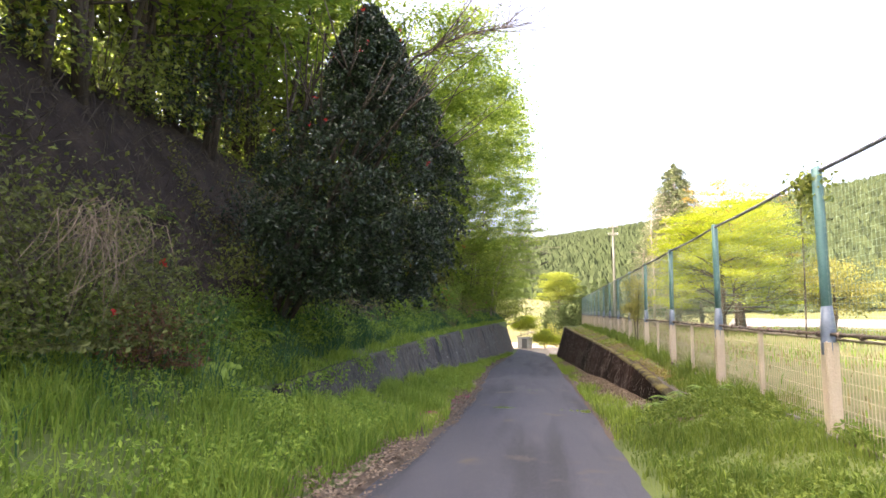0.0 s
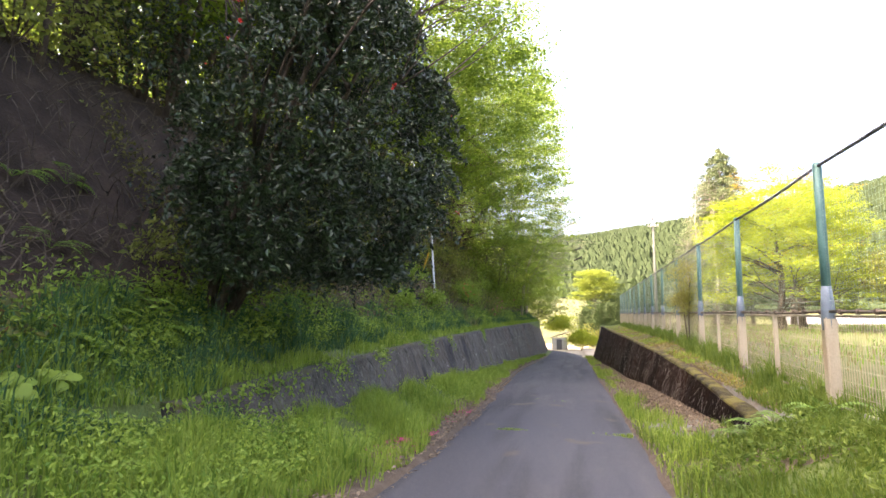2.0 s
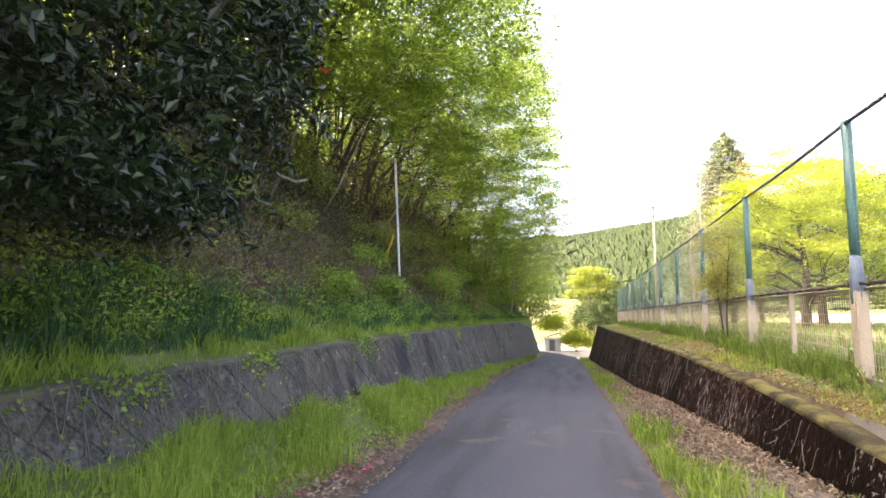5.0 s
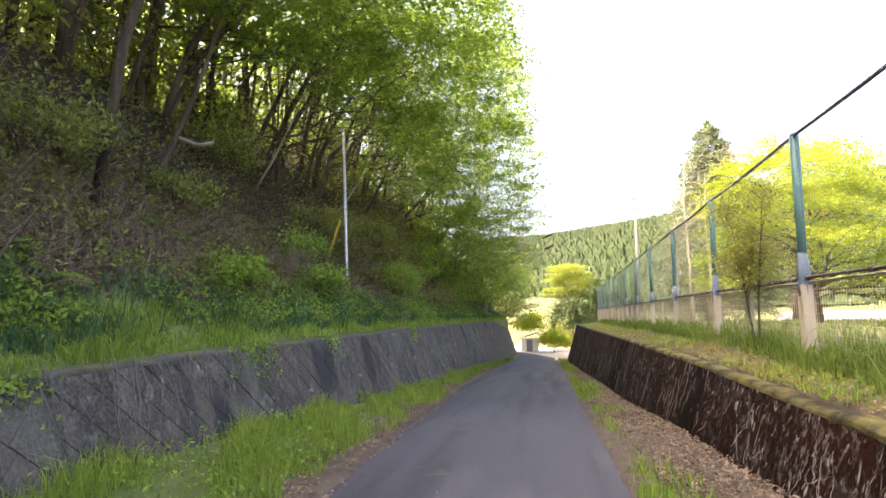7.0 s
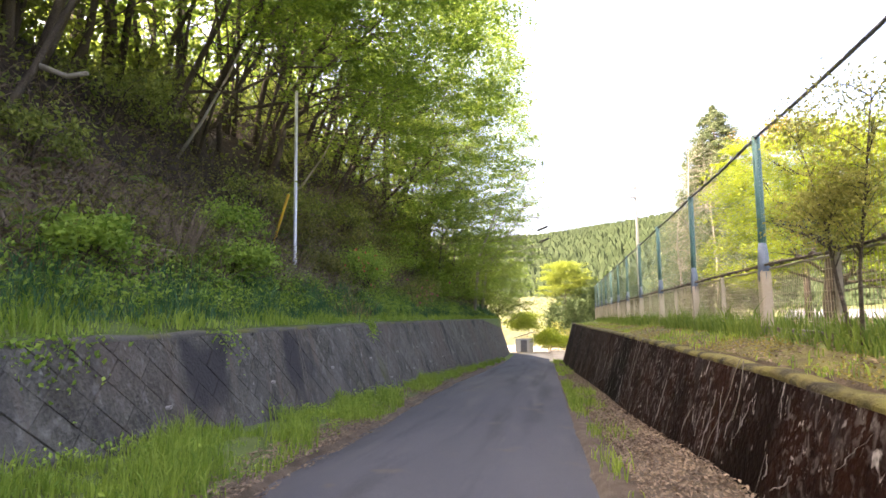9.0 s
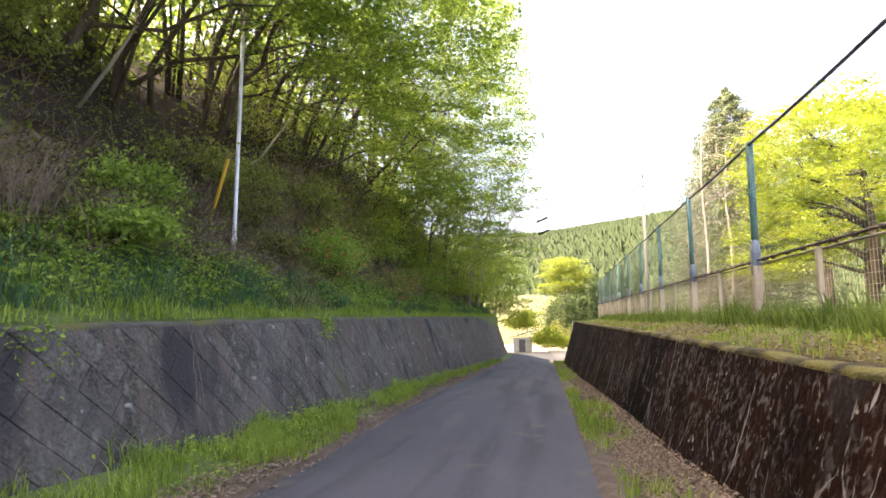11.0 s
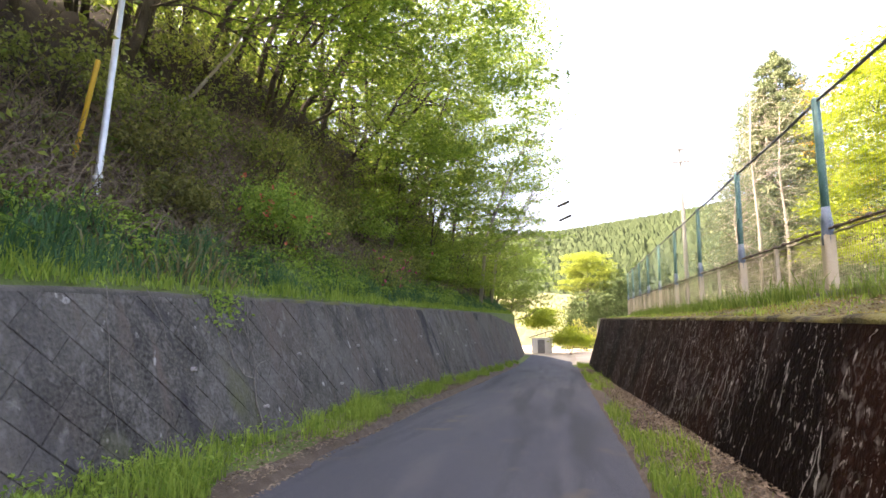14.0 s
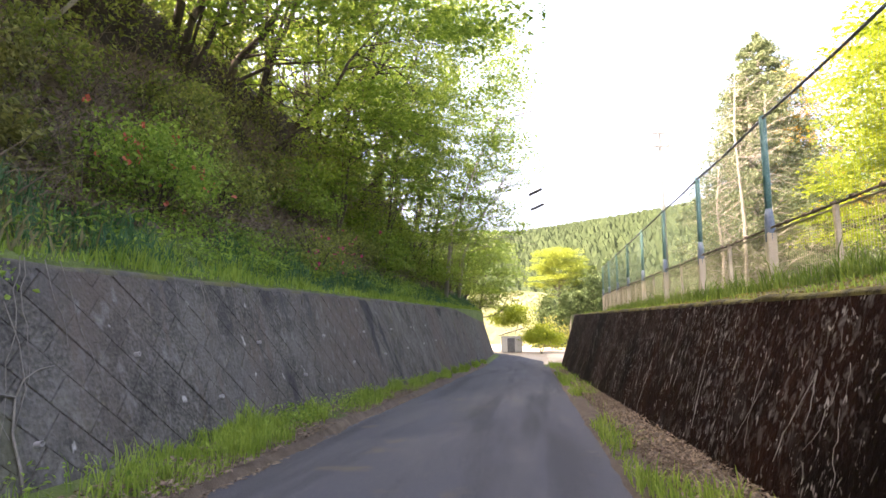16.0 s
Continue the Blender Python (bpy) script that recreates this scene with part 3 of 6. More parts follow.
def block_wall(name, label, side, y0, y1, top, foot, near, mats, seed):
    """side: -1 for the wall on the left of the lane, +1 for the one on its right."""
    r = random.Random(seed)
    block_mat, joint_mat, cap_mat = mats
    lean = 0.33 if side < 0 else 0.30
    base_x, base_z = (-3.72, -0.57) if side < 0 else (2.17, -0.88)
    drift = (lambda y: -0.017 * max(0.0, y - 45)) if side < 0 else (lambda y: 0.012 * max(0.0, y - 40))
    face_x = lambda y, z: base_x + side * lean * (z - base_z) + drift(y)
    stretch = math.hypot(1, lean)
    to_world = lambda u, v, w: Vector((face_x(u, v / stretch) - side * w / stretch, u, v / stretch + w * lean / stretch))
    # the mass behind the joints, with thickness
    ys = np.arange(y0, y1 + 0.01, 1.0)
    sv, sf = [], []
    for y in ys:
        zt, zf = top(y) - 0.015, foot(y) - 0.4
        for x, z in ((face_x(y, zf) + side * 0.012, zf), (face_x(y, zt) + side * 0.012, zt), (face_x(y, zt) + side * 0.42, zt), (face_x(y, zf) + side * 0.8, zf)):
            sv.append((x, y, z))
    for j in range(len(ys) - 1):
        for k in range(4):
            a, b = j * 4 + k, j * 4 + (k + 1) % 4
            sf.append((a, b, b + 4, a + 4))
    sf += [(0, 1, 2, 3), tuple(len(sv) - 4 + i for i in (3, 2, 1, 0))]
    wall = tagged(piece(name, sv, sf, joint_mat), label, "retaining wall", kind="structure")
    # the cap along the top
    cap = Soup()
    cy = np.arange(y0, y1, 0.5)
    cv, cf = [], []
    for y in cy:
        t = top(y) + 0.012 * math.sin(y * 3.3) + 0.01 * math.sin(y * 7.7)
        x = face_x(y, t)
        for dx, dz in ((-0.008, -0.06), (-0.014, -0.02), (0.03, 0.012), (0.26, 0.018), (0.3, -0.08)):
            cv.append((x + side * dx, y, t + dz))
    for j in range(len(cy) - 1):
        for k in range(4):
            cf.append((j * 5 + k, j * 5 + k + 1, j * 5 + k + 6, j * 5 + k + 5))
    cap.add(cv, cf)
    cap.put("cap", cap_mat, wall, "weathered mortar cap", True)
    # blocks, laid slanting
    long_, short = 0.45, 0.305
    shared, rest, count = None, Soup(), 0
    arris, gap, uneven = (0.012, 0.003, 0.012) if side < 0 else (0.003, 0.0004, 0.003)
    s = math.sqrt(0.5)
    rot = lambda a, b: (a * s + b * s, -a * s + b * s)
    for j in range(-int(10 / short), int((y1 + 12) / short)):
        shift = r.random() * long_
        for i in range(-int((y1 + 12) / long_), int(14 / long_) + int((y1 + 12) / long_)):
            a, b = i * long_ + shift, j * short
            cu, cvv = rot(a + long_ / 2, b + short / 2)
            if not (y0 - 0.4 < cu < y1 + 0.4):
                continue
            zt, zf = top(cu) * stretch, (foot(cu) - 0.12) * stretch
            if not (zf - 0.4 < cvv < zt + 0.4):
                continue
            e = 0.006 if r.random() < 0.7 else 0.0
            c = 0.0 if side < 0 or r.random() < 0.15 else 0.0075
            poly = [rot(a, b), rot(a + long_ + e, b), rot(a + long_ + e, b + short + c), rot(a, b + short + c)]
            full = list(poly)
            g = (top(cu + 0.2) - top(cu - 0.2)) / 0.4 * stretch
            poly = clip(poly, -g, 1, zt - g * cu - 0.05)
            g2 = (foot(cu + 0.2) - foot(cu - 0.2)) / 0.4 * stretch
            poly = clip(poly, g2, -1, -(zf - g2 * cu)) if poly else poly
            poly = clip(poly, -1, 0, -y0) if poly else poly
            poly = clip(poly, 1, 0, y1) if poly else poly
            if len(poly) < 3 or area(poly) < 0.006:
                continue
            proud = 0.012 + r.random() * uneven
            whole = e > 0 and (c > 0 or side < 0) and area(poly) > 0.999 * (long_ + e) * (short + c)
            if near[0] < cu < near[1] and count < 300:
                count += 1
                if whole:
                    if shared is None:
                        loc = [(p[0] - cu, p[1] - cvv) for p in full]
                        bv, bf = block_shape(loc, 0.03, 0.018, arris, gap)
                        o, eu, ev, ew = to_world(0, 0, 0), to_world(1, 0, 0), to_world(0, 1, 0), to_world(0, 0, 1)
                        eu, ev, ew = Vector((0, 1, 0)), ev - o, ew - o
                        bv = [tuple(eu * p[0] + ev * p[1] + ew * p[2]) for p in bv]
                        shared = mesh_of("block", bv, bf, block_mat)
                    ob = new("block", shared)
                    ob.location = to_world(cu, cvv, proud - 0.018)
                else:
                    bv, bf = block_shape(poly, 0.03, proud, arris, gap)
                    ob = new("block", mesh_of("block", [tuple(to_world(*p)) for p in bv], bf, block_mat))
                ob.parent = wall
            else:
                bv, bf = block_shape(poly, 0.03, proud, arris, gap)
                rest.add([tuple(to_world(*p)) for p in bv], bf)
    far = rest.put("block_courses", block_mat, wall)
    far["kind"] = "stuff"
    return wall, face_x


wall_left, face_left = block_wall("wall_left", "grey battered retaining wall of diagonal concrete blocks", -1, WALL_L0, WALL_L1, TOP_L, lambda y: ROAD_Z(y) + 0.1, (16.5, 31), (CONCRETE, MORTAR, CAP), 3)
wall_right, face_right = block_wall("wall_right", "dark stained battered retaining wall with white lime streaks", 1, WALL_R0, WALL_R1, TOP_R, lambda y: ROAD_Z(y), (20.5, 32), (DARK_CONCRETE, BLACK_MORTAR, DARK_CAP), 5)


# ---- the fence ----
def fence():
    f = thing("fence", "tall sports-ground fence, cream mesh below, teal poles above", "fence", (0, 0, 0))
    posts = [2.41 + 4 * i for i in range(16)]
    topz, midz = 2.80, 1.02
    rnd = random.Random(2)
    for i, y in enumerate(posts):
        x, g = FENCE_X(y), float(LEDGE(y)) - 0.25
        lean = rnd.uniform(-0.02, 0.02)
        p = part("post", box_bm((x - 0.063, y - 0.07, g), (x + 0.063, y + 0.07, midz - 0.02), 0.012), CREAM, f, "weathered cream concrete post")
        s = Soup()
        s.tube([(x, y, midz - 0.16), (x, y, midz - 0.06), (x, y, midz + 0.14), (x + lean * 0.1, y, midz + 0.34)], [0.07, 0.072, 0.068, 0.05], 10)
        q = s.put("sleeve", BLUEGREY, p, "blue-grey steel sleeve", True)
        s = Soup()
        s.tube([(x, y, midz + 0.05), (x + lean * 0.5, y, 1.9), (x + lean, y, topz), (x + lean, y, topz + 0.015)], [0.05, 0.05, 0.05, 0.03], 10)
        s.put("pole", TEAL, p, "faded teal steel pole", True)
        if i < len(posts) - 1:
            ym = y + 2
            xm, gm = FENCE_X(ym), float(LEDGE(ym)) - 0.2
            part("thin_post", box_bm((xm - 0.027, ym - 0.032, gm), (xm + 0.027, ym + 0.032, midz + 0.02), 0.006), CREAM, f)
            y2 = posts[i + 1]
            x2 = FENCE_X(y2)
            # lower wire panel
            s = Soup()
            n = 64
            off = 0.05
            for k in range(1, n):
                w = k / n
                xx, yy = x + (x2 - x) * w + off, y + 4 * w
                gz = float(LEDGE(yy)) - 0.02
                s.tube([(xx, yy, gz), (xx, yy, midz)], 0.0034, 3)
            for k in range(8):
                w = k / 7
                a, b = float(LEDGE(y)) + 0.03, float(LEDGE(y2)) + 0.03
                s.tube([(x + off, y, a + (midz - 0.02 - a) * w), (x2 + off, y2, b + (midz - 0.02 - b) * w)], 0.0026, 3)
            s.put("wire_panel", WIRE, f, "cream welded wire mesh panel")
            # upper net
            s = Soup()
            for k in range(1, 60):
                w = k / 60
                s.tube([(x + (x2 - x) * w, y + 4 * w, midz + 0.05), (x + (x2 - x) * w, y + 4 * w, topz - 0.02)], 0.0013, 3)
            for k in range(1, 28):
                z = midz + 0.05 + (topz - midz - 0.07) * k / 28
                s.tube([(x, y, z), (x2, y2, z)], 0.0013, 3)
            s.put("net", NET, f, "fine green safety net")
            s = Soup()
            pts = [(x + (x2 - x) * w, y + 4 * w, topz - 0.03 - 0.025 * math.sin(math.pi * w)) for w in np.linspace(0, 1, 9)]
            s.tube(pts, 0.021, 8)
            s.put("top_rope", ROPE, f, "dark twisted top rope", True)
            s = Soup()
            s.tube([(x, y, midz + 0.05), ((x + x2) / 2, y + 2, midz + 0.035 + rnd.uniform(-0.02, 0.02)), (x2, y2, midz + 0.05)], 0.018, 6)
            for w in np.arange(0.06, 1, 0.11):
                yy = y + 4 * w + rnd.uniform(-0.1, 0.1)
                s.tube([(FENCE_X(yy), yy - 0.03, midz + 0.045), (FENCE_X(yy), yy + 0.03, midz + 0.045)], 0.032, 6)
            s.put("mid_rail", RUST, f, "rusty middle rail with clips", True)
            s = Soup()
            s.tube([(x + off, y, midz), (x2 + off, y2, midz)], 0.014, 6)
            s.put("panel_rail", CREAM, f)
            a, b = float(LEDGE(y)), float(LEDGE(y2))
            s = Soup()
            s.add([(x + off + u, yy, zz + w) for yy, zz in ((y, a), (y2, b)) for u, w in ((-0.03, -0.2), (0.03, -0.2), (0.03, 0.05), (-0.03, 0.05))], [(0, 1, 2, 3), (7, 6, 5, 4), (0, 4, 5, 1), (1, 5, 6, 2), (2, 6, 7, 3), (3, 7, 4, 0)])
            s.put("kerb", PAVING, f, "low concrete kerb below the mesh")
    return f


fence()


# ---- trees ----
def limb(s, rnd, p, d, length, r, depth, tips, bend=0.25, droop=0.0):
    pts, radii = [p.copy()], [r]
    n = 4
    for k in range(n):
        d = (d + Vector((rnd.uniform(-1, 1), rnd.uniform(-1, 1), rnd.uniform(-1, 1) - droop)) * bend).normalized()
        p = p + d * (length / n)
        pts.append(p.copy())
        radii.append(r * (1 - 0.75 * (k + 1) / n))
    s.tube(pts, radii, 6 if r > 0.05 else 3)
    tips.append(pts[-1])
    if depth:
        for k in range(3 if depth > 1 else 2):
            q = pts[2 + rnd.randrange(2)]
            e = (d + Vector((rnd.uniform(-1, 1), rnd.uniform(-1, 1), rnd.uniform(-0.4, 0.7))) * 0.9).normalized()
            limb(s, rnd, q, e, length * 0.6, r * 0.5, depth - 1, tips, bend, droop)


def tree(name, label, at, tall, spread, bottom, n_clumps, per, leaf, mat, seed, trunk_r=0.18, lean=(0, 0), bark=None, layer=0.22, clump=0.8, flat=0.75, centre=(0, 0), limbs=9, group="", dome=0.6, aspect=0.55, stems=0):
    """A broad-leaved tree: a forked trunk with limbs that carry layered sprays of small leaves."""
    rnd, r = random.Random(seed), np.random.default_rng(seed)
    g = float(height(at[0], at[1]))
    t = thing(name, label, "tree", (at[0], at[1], g), group)
    s, tips = Soup(), []
    top = Vector((lean[0], lean[1], tall * 0.82))
    pts = [Vector((0, 0, -0.3))] + [Vector((lean[0] * w ** 1.3 + rnd.uniform(-0.1, 0.1), lean[1] * w ** 1.3 + rnd.uniform(-0.1, 0.1), tall * 0.82 * w)) for w in (0.12, 0.3, 0.5, 0.75, 1)]
    s.tube(pts, [trunk_r * 1.35, trunk_r * 1.1, trunk_r, trunk_r * 0.75, trunk_r * 0.45, trunk_r * 0.12], 9)
    for k in range(limbs):
        w = rnd.uniform(max(0.12, bottom / tall * 0.8), 0.9)
        p = Vector((lean[0] * w ** 1.3, lean[1] * w ** 1.3, tall * 0.82 * w))
        a = 2 * math.pi * (k * 0.381) + rnd.uniform(-0.4, 0.4)
        d = Vector((math.cos(a), math.sin(a), rnd.uniform(0.15, 0.7)))
        d = (d + Vector((centre[0], centre[1], 0)) * 0.35 / max(spread, 0.1)).normalized()
        limb(s, rnd, p, d, spread * rnd.uniform(0.55, 0.95) * (1.1 - 0.5 * w), trunk_r * 0.42, 2, tips)
    for k in range(stems):
        a = rnd.uniform(0, 6.28)
        e = Vector((math.cos(a), math.sin(a), 0)) * spread * rnd.uniform(0.35, 0.7)
        q = [Vector((math.cos(a) * 0.1, math.sin(a) * 0.1, -0.3))]
        for w in (0.2, 0.4, 0.6, 0.8, 1.0):
            q.append(e * w ** 1.4 + Vector((lean[0], lean[1], 0)) * w * 0.6 + Vector((rnd.uniform(-0.15, 0.15), rnd.uniform(-0.15, 0.15), tall * 0.72 * w)))
        rr = trunk_r * rnd.uniform(0.45, 0.75)
        s.tube(q, [rr * 1.2, rr, rr * 0.85, rr * 0.65, rr * 0.4, rr * 0.1], 6)
        for j in (2, 3, 4):
            limb(s, rnd, q[j], Vector((rnd.uniform(-1, 1), rnd.uniform(-1, 1), rnd.uniform(-0.1, 0.6))).normalized(), spread * 0.5, rr * 0.45, 1, tips)
    s.put("trunk", bark or BARK, t, smooth=True)
    cs = []
    for k in range(n_clumps):
        if k < len(tips) and k % 2 == 0:
            c = np.array(tips[k])
        else:
            w = rnd.random() ** 0.8
            z = bottom + (tall - bottom) * w
            rad = spread * math.sqrt(max(0.03, 1 - (abs(w - 0.35) / (0.65 if w > 0.35 else 0.75)) ** 2)) ** dome
            a, q = rnd.uniform(0, 2 * math.pi), math.sqrt(rnd.uniform(0.15, 1.0))
            c = np.array((centre[0] + math.cos(a) * rad * q, centre[1] + math.sin(a) * rad * q, z))
        if c[2] < bottom * 0.8:
            continue
        k2 = clump * rnd.uniform(0.6, 1.35)
        cs.append(c + np.clip(r.normal(0, 1, (int(per * rnd.uniform(0.6, 1.3)), 3)), -1.6, 1.6) * np.array((k2, k2, k2 * layer)))
    v, f = leaves(r, np.concatenate(cs), leaf, flat, aspect)
    piece("crown", v, f, mat, t)
    return t


def conifer(name, label, at, tall, spread, bottom, mat, seed, bark, per=55, leaf=0.3, tiers=26, thin=1.0, lopsided=0.0):
    rnd, r = random.Random(seed), np.random.default_rng(seed)
    g = float(height(at[0], at[1]))
    t = thing(name, label, "tree", (at[0], at[1], g))
    s, cs = Soup(), []
    s.tube([(0, 0, -0.3), (0, 0, tall * 0.4), (0.05, 0, tall * 0.8), (0, 0, tall)], [tall * 0.018, tall * 0.013, tall * 0.006, 0.01], 9)
    for k in range(tiers):
        w = k / (tiers - 1)
        z = bottom + (tall - 0.3 - bottom) * w
        reach = spread * (1 - w) ** 0.6 + 0.15
        m = 7 if w < 0.8 else 5
        for j in range(m):
            a = 2 * math.pi * (j + rnd.random()) / m
            L = reach * rnd.uniform(0.7, 1.1) * (1 + lopsided * math.cos(a))
            tip = Vector((math.cos(a) * L, math.sin(a) * L, z - L * 0.22 + rnd.uniform(-0.2, 0.2)))
            mid = Vector((math.cos(a) * L * 0.5, math.sin(a) * L * 0.5, z - L * 0.02))
            s.tube([(0, 0, z), mid, tip], [0.04, 0.025, 0.008], 4)
            n = int(per * thin * (0.35 + 0.65 * reach / spread))
            q = r.uniform(0.25, 1.02, n)[:, None]
            p0, p1 = np.array(mid), np.array(tip)
            c = p0 * 2 * q * (1 - q) + p1 * q * q + np.array((0, 0, z)) * (1 - q) ** 2
            cs.append(c + r.normal(0, 1, (n, 3)) * np.array((0.16, 0.16, 0.13)) * (0.6 + L * 0.22))
    s.put("trunk", bark, t, smooth=True)
    v, f = leaves(r, np.concatenate(cs), leaf, 0.45, 0.28)
    piece("crown", v, f, mat, t)
    return t


def shrub(name, label, at, size, n, leaf, mat, seed, category="shrub", stems=9, flowers=None, hollow=0.55, flat=0.4, lift=0.0, group="", layered=False, aspect=0.55):
    """A bush: many stems from one foot and an uneven shell of leaves."""
    rnd, r = random.Random(seed), np.random.default_rng(seed)
    g = float(height(at[0], at[1]))
    t = thing(name, label, category, (at[0], at[1], g), group)
    s = Soup()
    for k in range(stems):
        a = 2 * math.pi * k / stems + rnd.uniform(-0.3, 0.3)
        d = Vector((math.cos(a) * size[0] * 0.6, math.sin(a) * size[1] * 0.6, size[2] * rnd.uniform(0.5, 0.85)))
        m = d * 0.5 + Vector((rnd.uniform(-0.1, 0.1), rnd.uniform(-0.1, 0.1), size[2] * 0.1))
        s.tube([(0, 0, -0.15), m, d], [0.02, 0.014, 0.005], 5)
    s.put("woody_frame", BARK, t, smooth=True)
    lumps = max(6, n // 90)
    cs = []
    for k in range(lumps):
        u = np.array((rnd.gauss(0, 1), rnd.gauss(0, 1), abs(rnd.gauss(0.2, 0.8))))
        u /= np.linalg.norm(u)
        q = rnd.uniform(hollow, 1.0)
        c = np.array((u[0] * size[0] * q, u[1] * size[1] * q, lift + u[2] * (size[2] - lift) * q))
        k2 = 0.2 * (size[0] + size[1] + size[2]) / 3 * rnd.uniform(0.7, 1.5)
        cs.append(c + r.normal(0, 1, (n // lumps, 3)) * np.array((k2, k2, k2 * (0.3 if layered else 0.7))))
    c = np.concatenate(cs)
    c[:, 2] = np.maximum(c[:, 2], 0.03)
    v, f = leaves(r, c, leaf, flat, aspect)
    piece("foliage", v, f, mat, t)
    if flowers:
        fm, count, fs = flowers
        pick = c[r.choice(len(c), count)] + np.array((0.05, -0.03, 0.02))
        pts = (pick[:, None, :] + r.normal(0, fs * 0.35, (count, 5, 3))).reshape(-1, 3)
        v, f = leaves(r, pts, fs, 0.1, 0.9)
        piece("blossoms", v, f, fm, t)
    return t


# dark evergreen beside the lane
def camellia():
    """Many drooping pads of leaves on a conical frame, with dark gaps between the pads."""
    r, rnd = np.random.default_rng(21), random.Random(21)
    at = (-5.35, 11.0)
    g = float(height(*at))
    t = thing("camellia_tree", "dense glossy dark green camellia with few red blossoms", "tree", (*at, g))
    s, tips = Soup(), []
    for k in range(6):
        a = k * 1.05
        p = Vector((math.cos(a) * 0.14, math.sin(a) * 0.14, -0.2))
        d = Vector((math.cos(a) * 0.25 + 0.42, math.sin(a) * 0.3, 1)).normalized()
        limb(s, rnd, p, d, 5.6, 0.08, 2, tips, 0.1)
    s.put("trunk", BARK, t, smooth=True)
    cs, bs = [], []
    low, tall = 1.72 - g, 7.75 - g
    mid = lambda w: np.interp(w, [0, 0.4, 0.65, 1], [1.65, 1.72, 2.02, 1.85])
    prof = lambda w: np.interp(w, [0, 0.12, 0.3, 0.45, 0.62, 0.8, 0.93, 1], [1.35, 1.85, 2.12, 2.0, 1.25, 0.76, 0.38, 0.08])

    def pad(w, a, q, wide, n):
        c = np.array((mid(w) + math.cos(a) * prof(w) * q, math.sin(a) * prof(w) * q * 1.12, low + (tall - low) * w))
        u = r.uniform(0, 2 * math.pi, n)
        k = wide * np.sqrt(r.uniform(0, 1, n)) * (1 + 0.2 * np.sin(3 * u + a))
        out = np.array((math.cos(a), math.sin(a), 0))
        o = np.stack([np.cos(u) * k, np.sin(u) * k, -0.9 * k * k / wide + r.normal(0, 0.035, n)], 1)
        o[:, 2] -= 0.55 * (o @ out)
        cs.append(c + o)
        if q > 0.8 and rnd.random() < 0.05:
            bs.append(c + out * wide * 0.8)

    for k in range(520):
        pad(rnd.random() ** 1.12, rnd.uniform(0, 2 * math.pi), rnd.uniform(0.78, 1.03), rnd.uniform(0.17, 0.36), rnd.randint(62, 105))
    for k in range(300):
        pad(rnd.random() ** 1.2 * 0.9, rnd.uniform(0, 2 * math.pi), rnd.uniform(0.1, 0.75), rnd.uniform(0.25, 0.42), 60)
    v, f = leaves(r, np.concatenate(cs), 0.092, 0.42, 0.48)
    piece("crown", v, f, CAMELLIA, t, "glossy dark leaves")
    pts = (np.array(bs)[:, None, :] + r.normal(0, 0.018, (len(bs), 6, 3))).reshape(-1, 3)
    v, f = leaves(r, pts, 0.036, 0.1, 0.9)
    piece("blossoms", v, f, RED, t, "red blossoms")


camellia()

# wood on the bank: trees that lean over the lane, then the stand behind them
ROADSIDE = [(-9.3, 23.5, 14.5, 3.3, 6.4, MAPLE_DEEP, 4.9), (-9.1, 28.5, 15.5, 3.5, 6.2, MAPLE_DEEP, 5.0), (-9.5, 33.5, 16.5, 4.0, 5.4, MAPLE_DEEP, 5.1), (-9.0, 38.5, 17, 4.0, 4.2, MAPLE_DEEP, 5.0), (-9.4, 43.5, 19, 4.4, 3.8, MAPLE, 5.0),
            (-8.6, 49.0, 19.5, 4.3, 2.6, MAPLE, 4.6), (-8.4, 55.0, 21.5, 4.6, 2.6, MAPLE_DEEP, 4.2), (-7.4, 61.0, 22, 4.6, 2.4, MAPLE, 3.5), (-7.6, 67.5, 20, 4.4, 2.2, MAPLE, 3.4)]
for k, (x, y, tall, spread, bottom, m, out) in enumerate(ROADSIDE):
    g = float(height(x, y))
    tree("maple_tree", "leaning maple on the bank with fresh layered green leaves", (x, y), tall - g, spread, bottom - g + 1.0, *((235, 100, 0.145) if y < 47 else (225, 100, 0.15)), m, 40 + k, 0.09, (out * 0.9, 0.4), None, 0.2, 0.5, 0.76, (out, 0), 12, "trees leaning over the lane", 0.3, stems=1)
tree("cherry_tree", "low spreading cherry at the end of the wall", (-6.6, 76.0), 8.0, 4.6, 1.4, 120, 90, 0.2, MAPLE, 70, 0.16, (1.6, -0.5), None, 0.25, 0.7, 0.7, (1.6, 0), 12)

tree("cherry_tree", "leaning cherry with drooping leafy boughs beyond the wall", (-5.0, 76.6), 11.0, 3.4, 4.0, 110, 80, 0.19, MAPLE, 71, 0.15, (1.2, -0.3), None, 0.22, 0.65, 0.75, (0.9, 0), 12)


